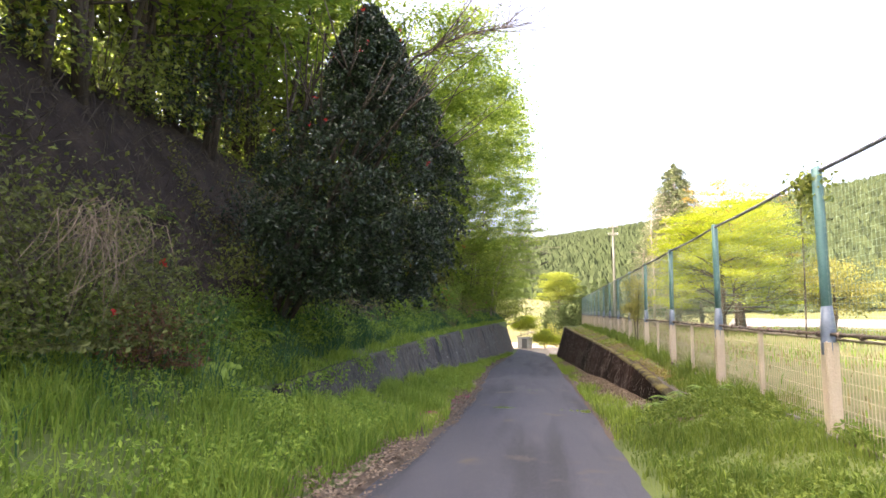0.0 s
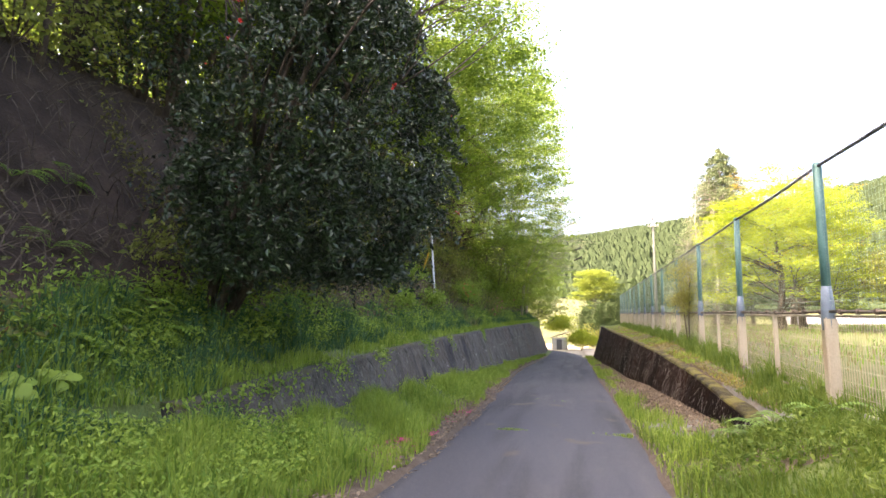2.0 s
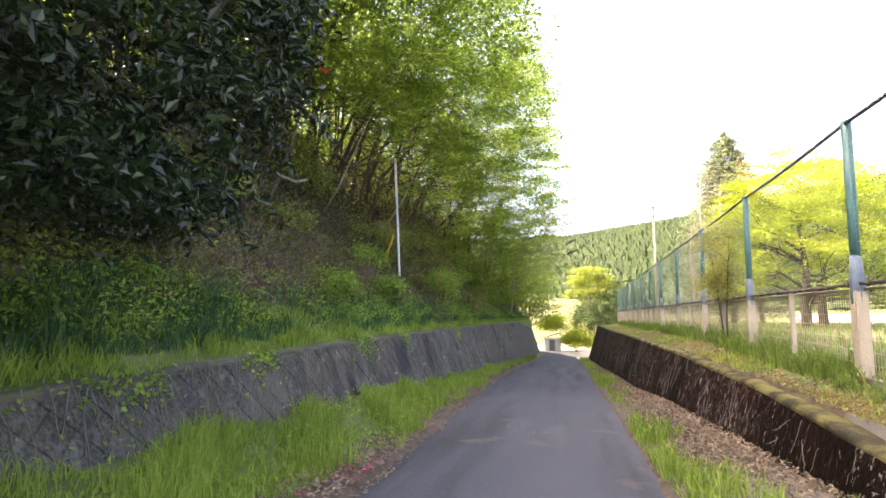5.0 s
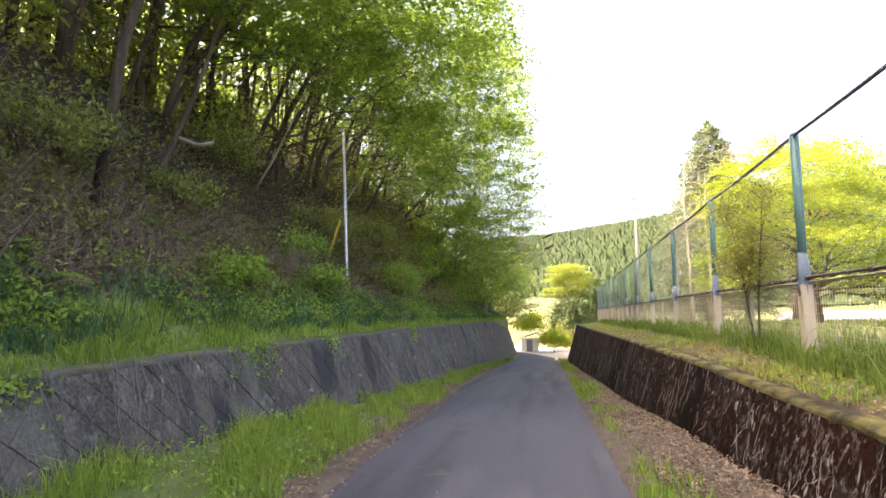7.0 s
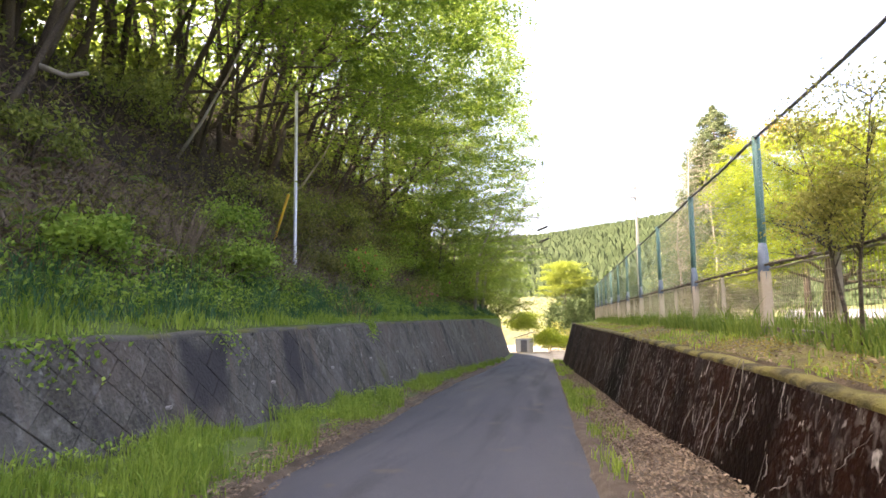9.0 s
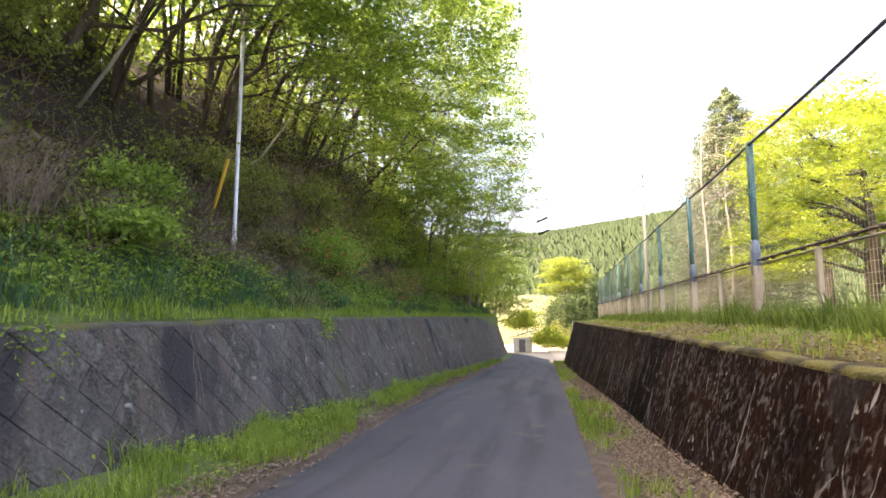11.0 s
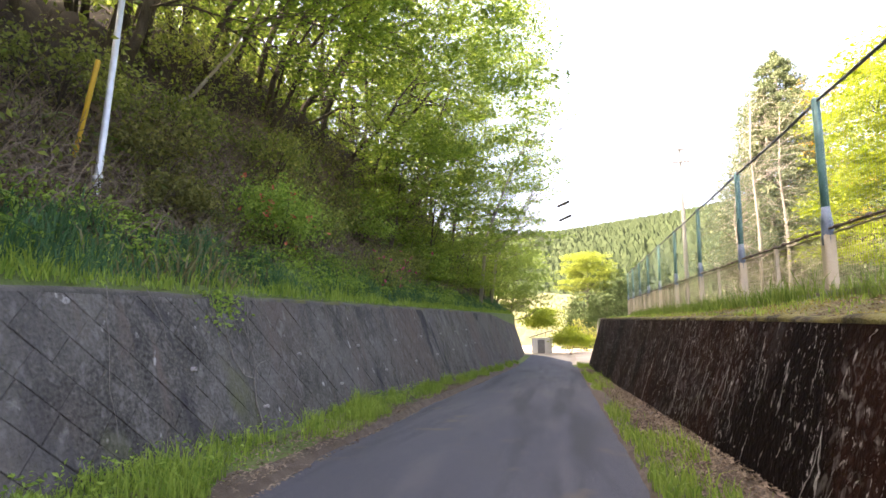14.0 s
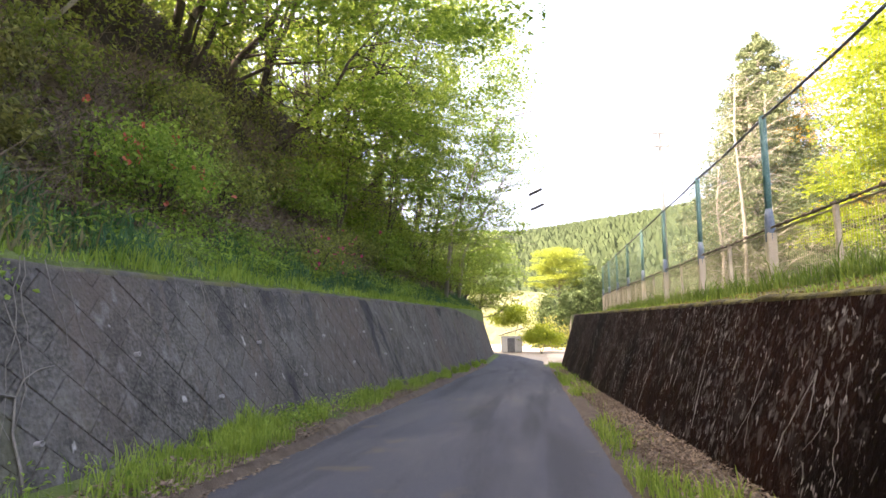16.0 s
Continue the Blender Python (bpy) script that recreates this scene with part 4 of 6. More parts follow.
def bare_tree(at, tall, seed):
    rnd = random.Random(seed)
    g = float(height(*at))
    t = thing("bare_tree", "thin bare tree with pale leafless twigs", "tree", (*at, g))
    s, tips = Soup(), []
    s.tube([(0, 0, -0.3), (0.4, 0, tall * 0.3), (2.1, 0, tall * 0.6), (4.2, 0, tall * 0.9)], [0.14, 0.11, 0.07, 0.02], 8)
    for k in range(26):
        w = rnd.uniform(0.3, 0.95)
        p = Vector((4.2 * w ** 1.4, 0, tall * 0.9 * w))
        d = Vector((rnd.uniform(0.2, 1.1), rnd.uniform(-1, 0.7), rnd.uniform(-0.05, 0.6))).normalized()
        limb(s, rnd, p, d, rnd.uniform(2.4, 4.4), 0.035, 2, tips, 0.16)
    s.put("trunk", PALE_BARK, t, smooth=True)


bare_tree((-4.9, 58.0), 14, 5)
bare_tree((-5.2, 66.0), 11, 6)


def crooked_tree(at, tall, reach, seed, bark=None):
    """A dark stem that leans out of the wood in kinks and throws long level boughs."""
    rnd = random.Random(seed)
    g = float(height(*at))
    t = thing("crooked_tree", "crooked dark-stemmed tree leaning out of the bank with bare low boughs", "tree", (*at, g), "crooked trees on the bank")
    s, tips = Soup(), []
    q = [Vector((0, 0, -0.3))]
    for w in (0.16, 0.32, 0.5, 0.68, 0.85, 1.0):
        q.append(Vector((reach * w ** 1.2 + rnd.uniform(-0.3, 0.3), rnd.uniform(-0.35, 0.35) + 0.8 * w, tall * w + rnd.uniform(-0.15, 0.15))))
    rr = rnd.uniform(0.07, 0.12)
    s.tube(q, [rr * 1.3, rr * 1.1, rr, rr * 0.8, rr * 0.6, rr * 0.4, rr * 0.12], 7)
    for k in range(11):
        j = 1 + k % 5
        p = q[j].lerp(q[j + 1], rnd.random())
        d = Vector((rnd.uniform(-0.3, 1.2), rnd.uniform(-1.0, 1.0), rnd.uniform(-0.25, 0.45))).normalized()
        limb(s, rnd, p, d, rnd.uniform(1.6, 3.4), rr * 0.4, 2, tips, 0.34, 0.1)
    s.put("trunk", bark or BARK, t, smooth=True)


for k, (x, y, tall, reach) in enumerate([(-8.6, 19.0, 6.0, 1.2), (-8.9, 24.6, 6.5, 1.8), (-8.3, 26.6, 6.0, 2.2), (-8.8, 30.4, 6.5, 2.0), (-8.2, 32.2, 5.6, 2.4), (-8.6, 35.6, 6.0, 2.6), (-8.0, 38.0, 5.4, 3.0), (-8.4, 41.0, 6.0, 3.0), (-7.8, 43.6, 5.2, 3.2), (-8.0, 47.0, 5.6, 3.4),
                                         (-7.4, 51.0, 5.4, 3.2), (-7.2, 56.0, 5.6, 3.0), (-9.6, 28.6, 7.0, 1.0), (-9.4, 33.6, 7.0, 1.4), (-9.2, 39.4, 7.0, 1.6)]):
    crooked_tree((x - 0.7, y), tall, reach + 0.4, 700 + k)
for k, (x, y, tall, w, m) in enumerate([(-6.4, 43.8, 6.0, 2.2, MAPLE_DEEP), (-6.0, 48.0, 6.8, 2.4, MAPLE), (-5.8, 52.6, 7.4, 2.6, MAPLE_DEEP), (-5.6, 57.2, 8.0, 2.6, MAPLE), (-5.4, 62.0, 8.0, 2.7, MAPLE_DEEP), (-5.4, 67.0, 8.0, 2.7, MAPLE)] ):
    tree("young_maple", "young maple above the wall with low drooping green sprays", (x, y), tall, w, 0.9, 76, 56, 0.17, m, 730 + k, 0.05, (0.7, 0.2), None, 0.2, 0.55, 0.75, (0.7, 0), 9, "young maples above the wall", 0.5, stems=2)

STAND = []
rs = random.Random(11)
# The stand begins out of view, at y -14, to screen off sky.
for k in range(46):
    y = -14 + 2.15 * k + rs.uniform(-0.8, 0.8)
    x = rs.choice([-9.6, -11.0, -13.0, -15.5]) + rs.uniform(-0.6, 0.6)
    STAND.append((x, y))
for k, (x, y) in enumerate(STAND):
    if y > 78 or (y < 23 and x > -12):
        continue
    near = 6 < y < 46
    tree("woodland_tree", "slim dark-stemmed woodland tree with sparse spring leaves", (x, y), rs.uniform(10, 13.5), rs.uniform(2.2, 3.2), rs.uniform(3.4, 5.0), 34, 38, 0.31, rs.choice([MAPLE, MAPLE_DEEP, MAPLE, MAPLE_DEEP] if y < 22 else [MAPLE, MAPLE_DEEP, MAPLE_DEEP, MAPLE]), 100 + k,
         rs.uniform(0.06, 0.11), (rs.uniform(-1.0, 2.2), rs.uniform(-1.6, 1.6)), None, 0.25, 0.85, 0.7, (0.4, 0), 5, "woodland trees on the bank", stems=2)


# Tall crowns added to shade the lane; those nearest its start stay unseen.
for k, (x, y, tall) in enumerate([(-9.6, -6, 12), (-9.9, -1, 13), (-9.6, 3.2, 12.5), (-10.0, 6.8, 13.5), (-9.6, 10.2, 13), (-10.2, 12.6, 14), (-9.7, 15.0, 14), (-10.1, 18.2, 14), (-9.8, 21.0, 13), (-11.5, 4.5, 14), (-11.8, 9.0, 14), (-11.6, 14, 14), (-11.4, 19.5, 14)]):
    tree("woodland_tree", "tall woodland tree above the bank that shades the lane", (x, y), tall, 3.4, 2.6, 80, 50, 0.28, MAPLE_DEEP if k % 4 else MAPLE, 160 + k,
         rs.uniform(0.08, 0.14), (rs.uniform(-0.3, 1.4), rs.uniform(-1.2, 1.2)), None, 0.25, 0.75, 0.7, (0.5, 0), 8, "woodland trees on the bank", stems=3)


def slim_stem(at, tall, lean, seed):
    """A straight young stem at the wood's edge, bare below its few twigs."""
    rnd = random.Random(seed)
    t = thing("woodland_tree", "slim bare dark stem at the edge of the wood", "tree", (*at, float(height(*at))), "woodland trees on the bank")
    s, tips = Soup(), []
    q = [Vector((0, 0, -0.3))] + [Vector((lean[0] * w + rnd.uniform(-0.1, 0.1), lean[1] * w + rnd.uniform(-0.1, 0.1), tall * w)) for w in (0.2, 0.45, 0.7, 1.0)]
    r = rnd.uniform(0.04, 0.09)
    s.tube(q, [r * 1.4, r, r * 0.85, r * 0.6, r * 0.15], 7)
    for k in range(4):
        p = q[2].lerp(q[4], rnd.random())
        limb(s, rnd, p, Vector((rnd.uniform(-1, 1), rnd.uniform(-1, 1), rnd.uniform(0.2, 0.9))).normalized(), rnd.uniform(1.0, 2.2), r * 0.3, 1, tips, 0.25)
    s.put("trunk", BARK, t, smooth=True)


for k in range(28):
    x, y = rs.choice([-9.5, -10.0, -10.6, -11.2, -12.0]) + rs.uniform(-0.3, 0.3), 3.0 + 1.25 * k + rs.uniform(-0.5, 0.5)
    slim_stem((x, y), rs.uniform(6.5, 11), (rs.uniform(-1.0, 2.6), rs.uniform(-2.0, 2.0)), 820 + k)

# Cedars that also block light at the back, some out of view.
for k, (x, y, h) in enumerate([(-12.6, 2, 13), (-13.4, 6, 14), (-12.9, 9.5, 13), (-14, 12.5, 14), (-13.2, 16.5, 14), (-14.2, 20.5, 14), (-15, 1, 14), (-15.6, 8, 14), (-16, 15, 15), (-16, 22, 15), (-14.6, 25, 14), (-16.5, 28, 14)]):
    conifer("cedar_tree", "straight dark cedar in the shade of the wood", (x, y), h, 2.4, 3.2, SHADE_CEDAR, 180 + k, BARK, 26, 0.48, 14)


# far back of the wood, closing the view
def backwood():
    r = np.random.default_rng(31)
    cs, s = [], Soup()
    # Reaches back to y -15, unseen, so that less sky light gets in.
    for k in range(140):
        x, y = -r.uniform(13, 40), -15 + 99 * r.uniform(0, 1) ** 0.95
        g = float(height(x, y))
        h = r.uniform(7, 11)
        s.tube([(x, y, g - 0.3), (x + r.uniform(-0.4, 0.4), y, g + h * 0.55), (x, y, g + h)], [0.16, 0.11, 0.02], 5)
        for j in range(24):
            c = np.array((x, y, g)) + np.array((r.normal(0, 1.6), r.normal(0, 1.6), r.uniform(0.12, 1) * h))
            cs.append(c + r.normal(0, 1, (12, 3)) * np.array((0.9, 0.9, 0.3)))
    t = thing("far_wood", "sunlit spring wood further up the slope", "trees", kind="stuff")
    s.put("trunks", BARK, t)
    v, f = leaves(r, np.concatenate(cs), 0.5, 0.6, 0.6)
    piece("crowns", v, f, MAPLE, t)


backwood()

# ---- across the fence: field trees ----
tree("lime_maple", "wide maple with bright yellow-green layered leaves", (12.0, 40.0), 8.2, 4.5, 1.4, 330, 120, 0.155, LIME, 200, 0.2, (0, 0), None, 0.26, 0.46, 0.8, (0, 0), 14, dome=0.5)
tree("lime_maple", "tall maple with bright yellow-green leaves behind the fence", (15.5, 47.0), 10.0, 4.6, 2.2, 250, 105, 0.17, LIME, 201, 0.22, (0, 0), None, 0.26, 0.5, 0.8, (0, 0), 14, dome=0.5)
tree("russet_maple", "maple with orange-tinged young leaves", (18.6, 58.0), 14.2, 4.8, 5.0, 150, 90, 0.2, RUSSET, 202, 0.22, (0, 0), None, 0.16, 0.75, 0.85, (0, 0), 12, dome=0.5)
tree("orchard_tree", "small olive-green field tree", (17.5, 37.5), 4.6, 2.2, 1.3, 80, 80, 0.16, OLIVE, 203, 0.13, (0, 0), None, 0.3, 0.5, 0.6, (0, 0), 9)
tree("orchard_tree", "small spreading field tree with thin pale-green leaves", (24.5, 41.0), 5.2, 2.8, 1.6, 80, 70, 0.16, OLIVE, 204, 0.14, (0, 0), None, 0.3, 0.55, 0.6, (0, 0), 9)
tree("orchard_tree", "small spreading field tree with thin pale-green leaves", (29.0, 36.0), 5.0, 2.8, 1.6, 80, 70, 0.16, OLIVE, 205, 0.14, (0, 0), None, 0.3, 0.55, 0.6, (0, 0), 9)
conifer("conifer_tree", "tall conical evergreen with pale sunlit side", (13.9, 60.5), 16.8, 5.6, 3.0, CEDAR, 210, PALE_BARK, 190, 0.27, 46)
conifer("pale_conifer", "ragged conifer with pale dry drooping boughs", (12.6, 59.0), 14.0, 4.6, 0.6, CEDAR_PALE, 211, PALE_BARK, 95, 0.2, 32, 1.0)
conifer("pale_conifer", "ragged conifer with pale dry drooping boughs", (16.5, 62.0), 11.0, 3.6, 1.0, CEDAR_PALE, 212, PALE_BARK, 42, 0.28, 20, 0.7)



def pale_trunk(at, tall, seed):
    """A bare pale trunk with upswept leafless twigs."""
    rnd = random.Random(seed)
    t = thing("bare_tree", "bare pale-barked tree in front of the conifers", "tree", (*at, float(height(*at))), "bare pale trunks by the conifers")
    s, tips = Soup(), []
    q = [Vector((0, 0, -0.3)), Vector((0.1, 0, tall * 0.35)), Vector((-0.05, 0.1, tall * 0.7)), Vector((0.15, 0, tall))]
    s.tube(q, [0.1, 0.075, 0.045, 0.012], 8)
    for k in range(22):
        w = rnd.uniform(0.12, 0.95)
        j = min(2, int(w * 3))
        a = rnd.uniform(0, 6.28)
        limb(s, rnd, q[j].lerp(q[j + 1], w * 3 - j), Vector((math.cos(a), math.sin(a), rnd.uniform(0.0, 0.9))).normalized(), rnd.uniform(1.2, 3.0) * (1.2 - 0.6 * w), 0.03, 1, tips, 0.2)
    s.put("trunk", PALE_BARK, t, smooth=True)


pale_trunk((10.5, 55.0), 12.5, 861)
pale_trunk((12.0, 55.4), 11.0, 862)
pale_trunk((9.9, 56.5), 7.5, 863)

# beyond the walls
tree("lime_tree", "rounded yellow-green tree beyond the lane's end", (3.2, 95.0), 11.6, 3.4, 7.2, 160, 110, 0.24, LIME_FAR, 220, 0.2, (0, 0), None, 0.22, 0.6, 0.8, (0, 0), 8)
for k, (x, y, h, w) in enumerate([(1.6, 92, 6.0, 1.6), (3.6, 91, 6.4, 1.7), (5.6, 93, 7.2, 1.7), (7.2, 94, 9.5, 1.7), (9.0, 96, 10.5, 1.8), (10.8, 98, 11.0, 1.9), (12.6, 97, 11, 1.9)]):
    conifer("cypress", "dense dark green cypress in a row", (x, y), h, w, 0.3, FAR_CEDAR, 230 + k, BARK, 44, 0.38, 20)
shrub("clipped_pine", "flat-topped yellow-green garden tree", (-2.0, 81.5), (1.9, 1.6, 4.7), 4600, 0.2, LIME, 240, "shrub", 7, lift=2.7, layered=True)
shrub("clipped_pine", "low rounded yellow-green garden bush", (0.8, 79.4), (1.8, 1.5, 2.8), 4600, 0.2, LIME, 241, "shrub", 7, lift=1.0, layered=True)
for k, (x, y, w, h) in enumerate([(1.9, 91.6, 1.7, 7.6), (4.4, 92.2, 1.8, 8.4), (6.6, 92.6, 1.6, 8.8)]):
    shrub("evergreen_hedge", "tall dense dark green evergreen beyond the lane's end", (x, y), (w, 1.5, h), 3600, 0.26, FAR_CEDAR, 250 + k, group="evergreens beyond the lane")


def dry_slope():
    """A pale grassy slope that rises behind the gardens to the foot of the hill."""
    n, m = 24, 10
    xs, ws = np.linspace(-22, 2.5, n), np.linspace(0, 1, m)
    X, W = np.meshgrid(xs, ws)
    Y = 97 + 34 * W
    Z = -4.6 + 8.6 * W ** 0.85 + 0.35 * wobble(X * 0.5, Y * 0.4)
    i = (np.arange(m - 1)[:, None] * n + np.arange(n - 1)[None]).reshape(-1, 1)
    f = np.concatenate([i, i + 1, i + n + 1, i + n], 1)
    tagged(piece("dry_slope", np.stack([X, Y, Z], 2).reshape(-1, 3), f, DRY_GRASS), "pale dry grass slope beyond the lane's end", "slope", kind="structure")


dry_slope()
shrub("garden_bush", "greyish twiggy bush by the garden", (2.4, 86.0), (3.0, 2.0, 3.2), 1800, 0.2, OLIVE, 242)


def hill_wood():
    """Conifers that cover the far hills: ragged stacked cones, one mesh."""
    r = np.random.default_rng(51)
    n, sides = 21000, 4
    a, q = r.uniform(-0.3, 0.95, n), np.sqrt(r.uniform(140 ** 2, 325 ** 2, n))
    x, y = np.sin(a) * q, np.cos(a) * q
    g, h = height(x, y), r.uniform(2.5, 4.7, n)
    wide = h * r.uniform(0.4, 0.62, n)
    vs, fs, base = [], [], 0
    for lo, hi, rad in ((0.0, 0.7, 1.0), (0.42, 1.0, 0.66)):
        w = np.linspace(0, 2 * math.pi, sides, endpoint=False)[None] + r.uniform(0, 1, (n, 1))
        rr = wide[:, None] * rad * r.uniform(0.65, 1.25, (n, sides))
        ring = np.stack([x[:, None] + np.cos(w) * rr, y[:, None] + np.sin(w) * rr, (g + h * lo)[:, None] + r.uniform(-0.3, 0.3, (n, sides))], 2)
        tip = np.stack([x + r.normal(0, 0.1, n), y, g + h * hi], 1)[:, None, :]
        v = np.concatenate([ring, tip], 1)
        vs.append(v.reshape(-1, 3))
        i = base + np.arange(n)[:, None] * (sides + 1)
        for k in range(sides):
            fs.append(np.concatenate([i + k, i + (k + 1) % sides, i + sides], 1))
        base += n * (sides + 1)
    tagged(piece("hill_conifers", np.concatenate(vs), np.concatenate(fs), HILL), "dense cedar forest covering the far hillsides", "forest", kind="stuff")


hill_wood()


# ---- ground cover ----
def scatter(name, label, category, n, xr, yr, maker, mat, seed, keep=None, lift=0.0, bias=1.0):
    r = np.random.default_rng(seed)
    x = r.uniform(0, 1, n)
    y = yr[0] + (yr[1] - yr[0]) * r.uniform(0, 1, n) ** bias
    lo = xr[0](y) if callable(xr[0]) else xr[0]
    hi = xr[1](y) if callable(xr[1]) else xr[1]
    x = lo + (hi - lo) * x
    if keep is not None:
        k = keep(x, y, r)
        x, y = x[k], y[k]
    c = np.stack([x, y, height(x, y) + lift], 1)
    v, f = maker(r, c)
    return tagged(piece(name, v, f, mat), label, category, kind="stuff")


patchy = lambda s, t: (lambda x, y, r: (wobble(x * s, y * s) + r.normal(0, 0.35, len(x))) > t)
grass = lambda h, w=0.008, lean=0.5: (lambda r, c: blades(r, c, h * np.clip(1 + 1.1 * wobble(c[:, 0] * 2.3, c[:, 1] * 2.9), 0.25, 2.3), w, lean))
leafy = lambda s, up, flat=0.5: (lambda r, c: leaves(r, c + np.array((0, 0, 1)) * (up * r.uniform(0, 1, len(c)) ** 0.8)[:, None], s, flat))

scatter("verge_grass", "fresh green grass along the foot of the wall", "grass", 80000, (-3.65, lambda y: ROAD_L(y) - 0.05), (7.5, 62), grass(0.21, 0.006, 0.7), GRASS, 301, lambda x, y, r: (x < ROAD_L(y) - 0.16 + 0.3 * wobble(x * 1.2, y * 1.4)) & (wobble(x * 0.9, y * 1.1) + 0.9 * wobble(x * 3.1 + 4, y * 2.7) + r.normal(0, 0.3, len(x)) > -0.15), bias=1.3)
scatter("bank_grass", "long bright grass on the open bank", "grass", 38000, (-5.6, lambda y: ROAD_L(y) - 0.3), (0.3, 9.2), grass(0.24, 0.007, 0.7), GRASS_MID, 302, patchy(0.8, -0.4))
scatter("wall_top_grass", "bright grass along the top of the wall", "grass", 36000, (-5.0, -3.95), (8.6, 74), grass(0.17, 0.008, 0.8), GRASS, 303, patchy(0.9, -0.5), bias=1.4)
scatter("bank_tall_grass", "dark blue-green narrow leaves on the bank", "grass", 40000, (-5.5, -4.35), (6, 70), grass(0.3, 0.009, 0.9), GRASS_DARK, 304, patchy(0.5, -0.25), bias=1.4)
scatter("open_bank_dark_grass", "dark blue-green tufts in the open bank grass", "grass", 11000, (-5.6, -3.5), (2.5, 9.4), grass(0.3, 0.008, 0.8), GRASS_DARK, 319, patchy(0.7, 0.0))
scatter("bank_herbs", "leafy herbs and ferns on the lower bank", "plants", 46000, (-5.9, -4.5), (1, 60), leafy(0.075, 0.36), HERB, 305, patchy(0.6, -0.25), bias=1.4)
scatter("open_bank_weeds", "broad-leaved weeds in the open bank grass", "plants", 34000, (-5.6, lambda y: ROAD_L(y) - 0.6), (0.3, 9.6), leafy(0.05, 0.26), HERB, 317, patchy(0.7, -0.2))
scatter("bank_undergrowth", "dim undergrowth on the steep bank", "plants", 36000, (-10.5, -6.0), (3, 74), leafy(0.13, 0.6), FERN, 306, lambda x, y, r: (wobble(x * 0.45, y * 0.45) + r.normal(0, 0.35, len(x)) > np.where(((y > 19) & (y < 42) & (x > -8.2)) | (y < 15), 0.45, 0.0)), bias=1.3)
scatter("bank_litter", "brown dead leaves and twigs on the slope", "leaf litter", 56000, (-8.4, -5.2), (13, 60), leafy(0.1, 0.05, 0.7), SLOPE_LEAF, 307, patchy(0.5, -0.4), 0.02, 1.3)
scatter("verge_litter", "brown fallen leaves along the lane's edge", "leaf litter", 22000, (lambda y: ROAD_L(y) - 0.6, lambda y: ROAD_L(y) + 0.12), (2, 45), leafy(0.05, 0.015, 0.8), BROWN_LEAF, 308, patchy(0.9, -0.3), 0.04, 1.2)
scatter("gutter_litter", "thick brown leaf litter below the dark wall", "leaf litter", 44000, (1.3, lambda y: face_right(0, ROAD_Z(y)) + 0.02 * y * 0), (10.2, 60), leafy(0.045, 0.05, 0.7), BROWN_LEAF, 309, lambda x, y, r: (wobble(x * 0.9, y * 0.9) + r.normal(0, 0.35, len(x)) > np.where(y < 14, 0.15, -0.6)), 0.03, 1.4)
scatter("verge_weeds", "leafy weeds in the grass below the grey wall", "plants", 15000, (-3.6, lambda y: ROAD_L(y) - 0.2), (8, 50), leafy(0.05, 0.24), HERB, 318, patchy(0.8, 0.15), 0.0, 1.2)
scatter("edge_grass", "thin strip of grass at the lane's edge", "grass", 26000, (1.02, 1.75), (3, 62), grass(0.17, 0.007, 0.8), GRASS, 310, lambda x, y, r: (wobble(x * 1.1, y * 0.45) + 0.5 * wobble(x * 3, y * 2.1) + r.normal(0, 0.25, len(x)) - 1.8 * np.abs(x - 1.25) > -0.1), bias=1.3)
scatter("corner_grass", "rough grass before the dark wall", "grass", 30000, (1.0, 3.1), (0.3, 12.6), grass(0.13, 0.006, 0.8), GRASS_ROUGH, 311, lambda x, y, r: (x > 1.0 + 0.35 * r.random(len(x))) & ~((x > 1.15) & (x < 2.15) & (y > 9.4 + 1.2 * r.random(len(x)))))
scatter("corner_herbs", "broad-leaved weeds in the grass", "plants", 12000, (1.2, 3.2), (2, 12), leafy(0.06, 0.2), GRASS_ROUGH, 312, lambda x, y, r: (wobble(x * 1.2, y * 1.2) > 0.1) & ~((x < 2.4) & (y > 9.6)))
scatter("fence_grass", "tall grass along the fence", "grass", 26000, (lambda y: FENCE_X(y) - 0.32, lambda y: FENCE_X(y) + 0.35), (8, 58), grass(0.2, 0.007, 0.8), GRASS_ROUGH, 313, patchy(0.7, -0.4), bias=1.4)
scatter("ledge_grass", "sparse short grass on the mossy ledge", "grass", 9000, (2.5, lambda y: FENCE_X(y) - 0.3), (12, 58), grass(0.08), GRASS, 314, patchy(1.0, 0.3), bias=1.3)
scatter("field_grass", "pale meadow grass in the field", "grass", 18000, (lambda y: FENCE_X(y) + 0.3, 30), (6, 70), grass(0.16, 0.016), REED, 315, patchy(0.25, -0.2), bias=1.2)
scatter("field_green_grass", "green meadow grass in the field", "grass", 18000, (lambda y: FENCE_X(y) + 0.3, 26), (5, 60), grass(0.16, 0.016), FROND, 316, patchy(0.25, -0.1), bias=1.3)

scatter("slope_straw", "flattened straw-coloured dead grass on the slope", "grass", 7000, (-6.9, -5.2), (19, 42), grass(0.2, 0.007, 2.7), REED, 325, patchy(0.8, 0.15), 0.01, 1.1)
scatter("fence_tufts", "dark green tufts of long grass below the fence", "grass", 9000, (lambda y: FENCE_X(y) - 0.4, lambda y: FENCE_X(y) + 0.2), (12, 50), grass(0.3, 0.008, 0.8), GRASS_ROUGH, 326, patchy(1.3, 0.35), 0.0, 1.3)
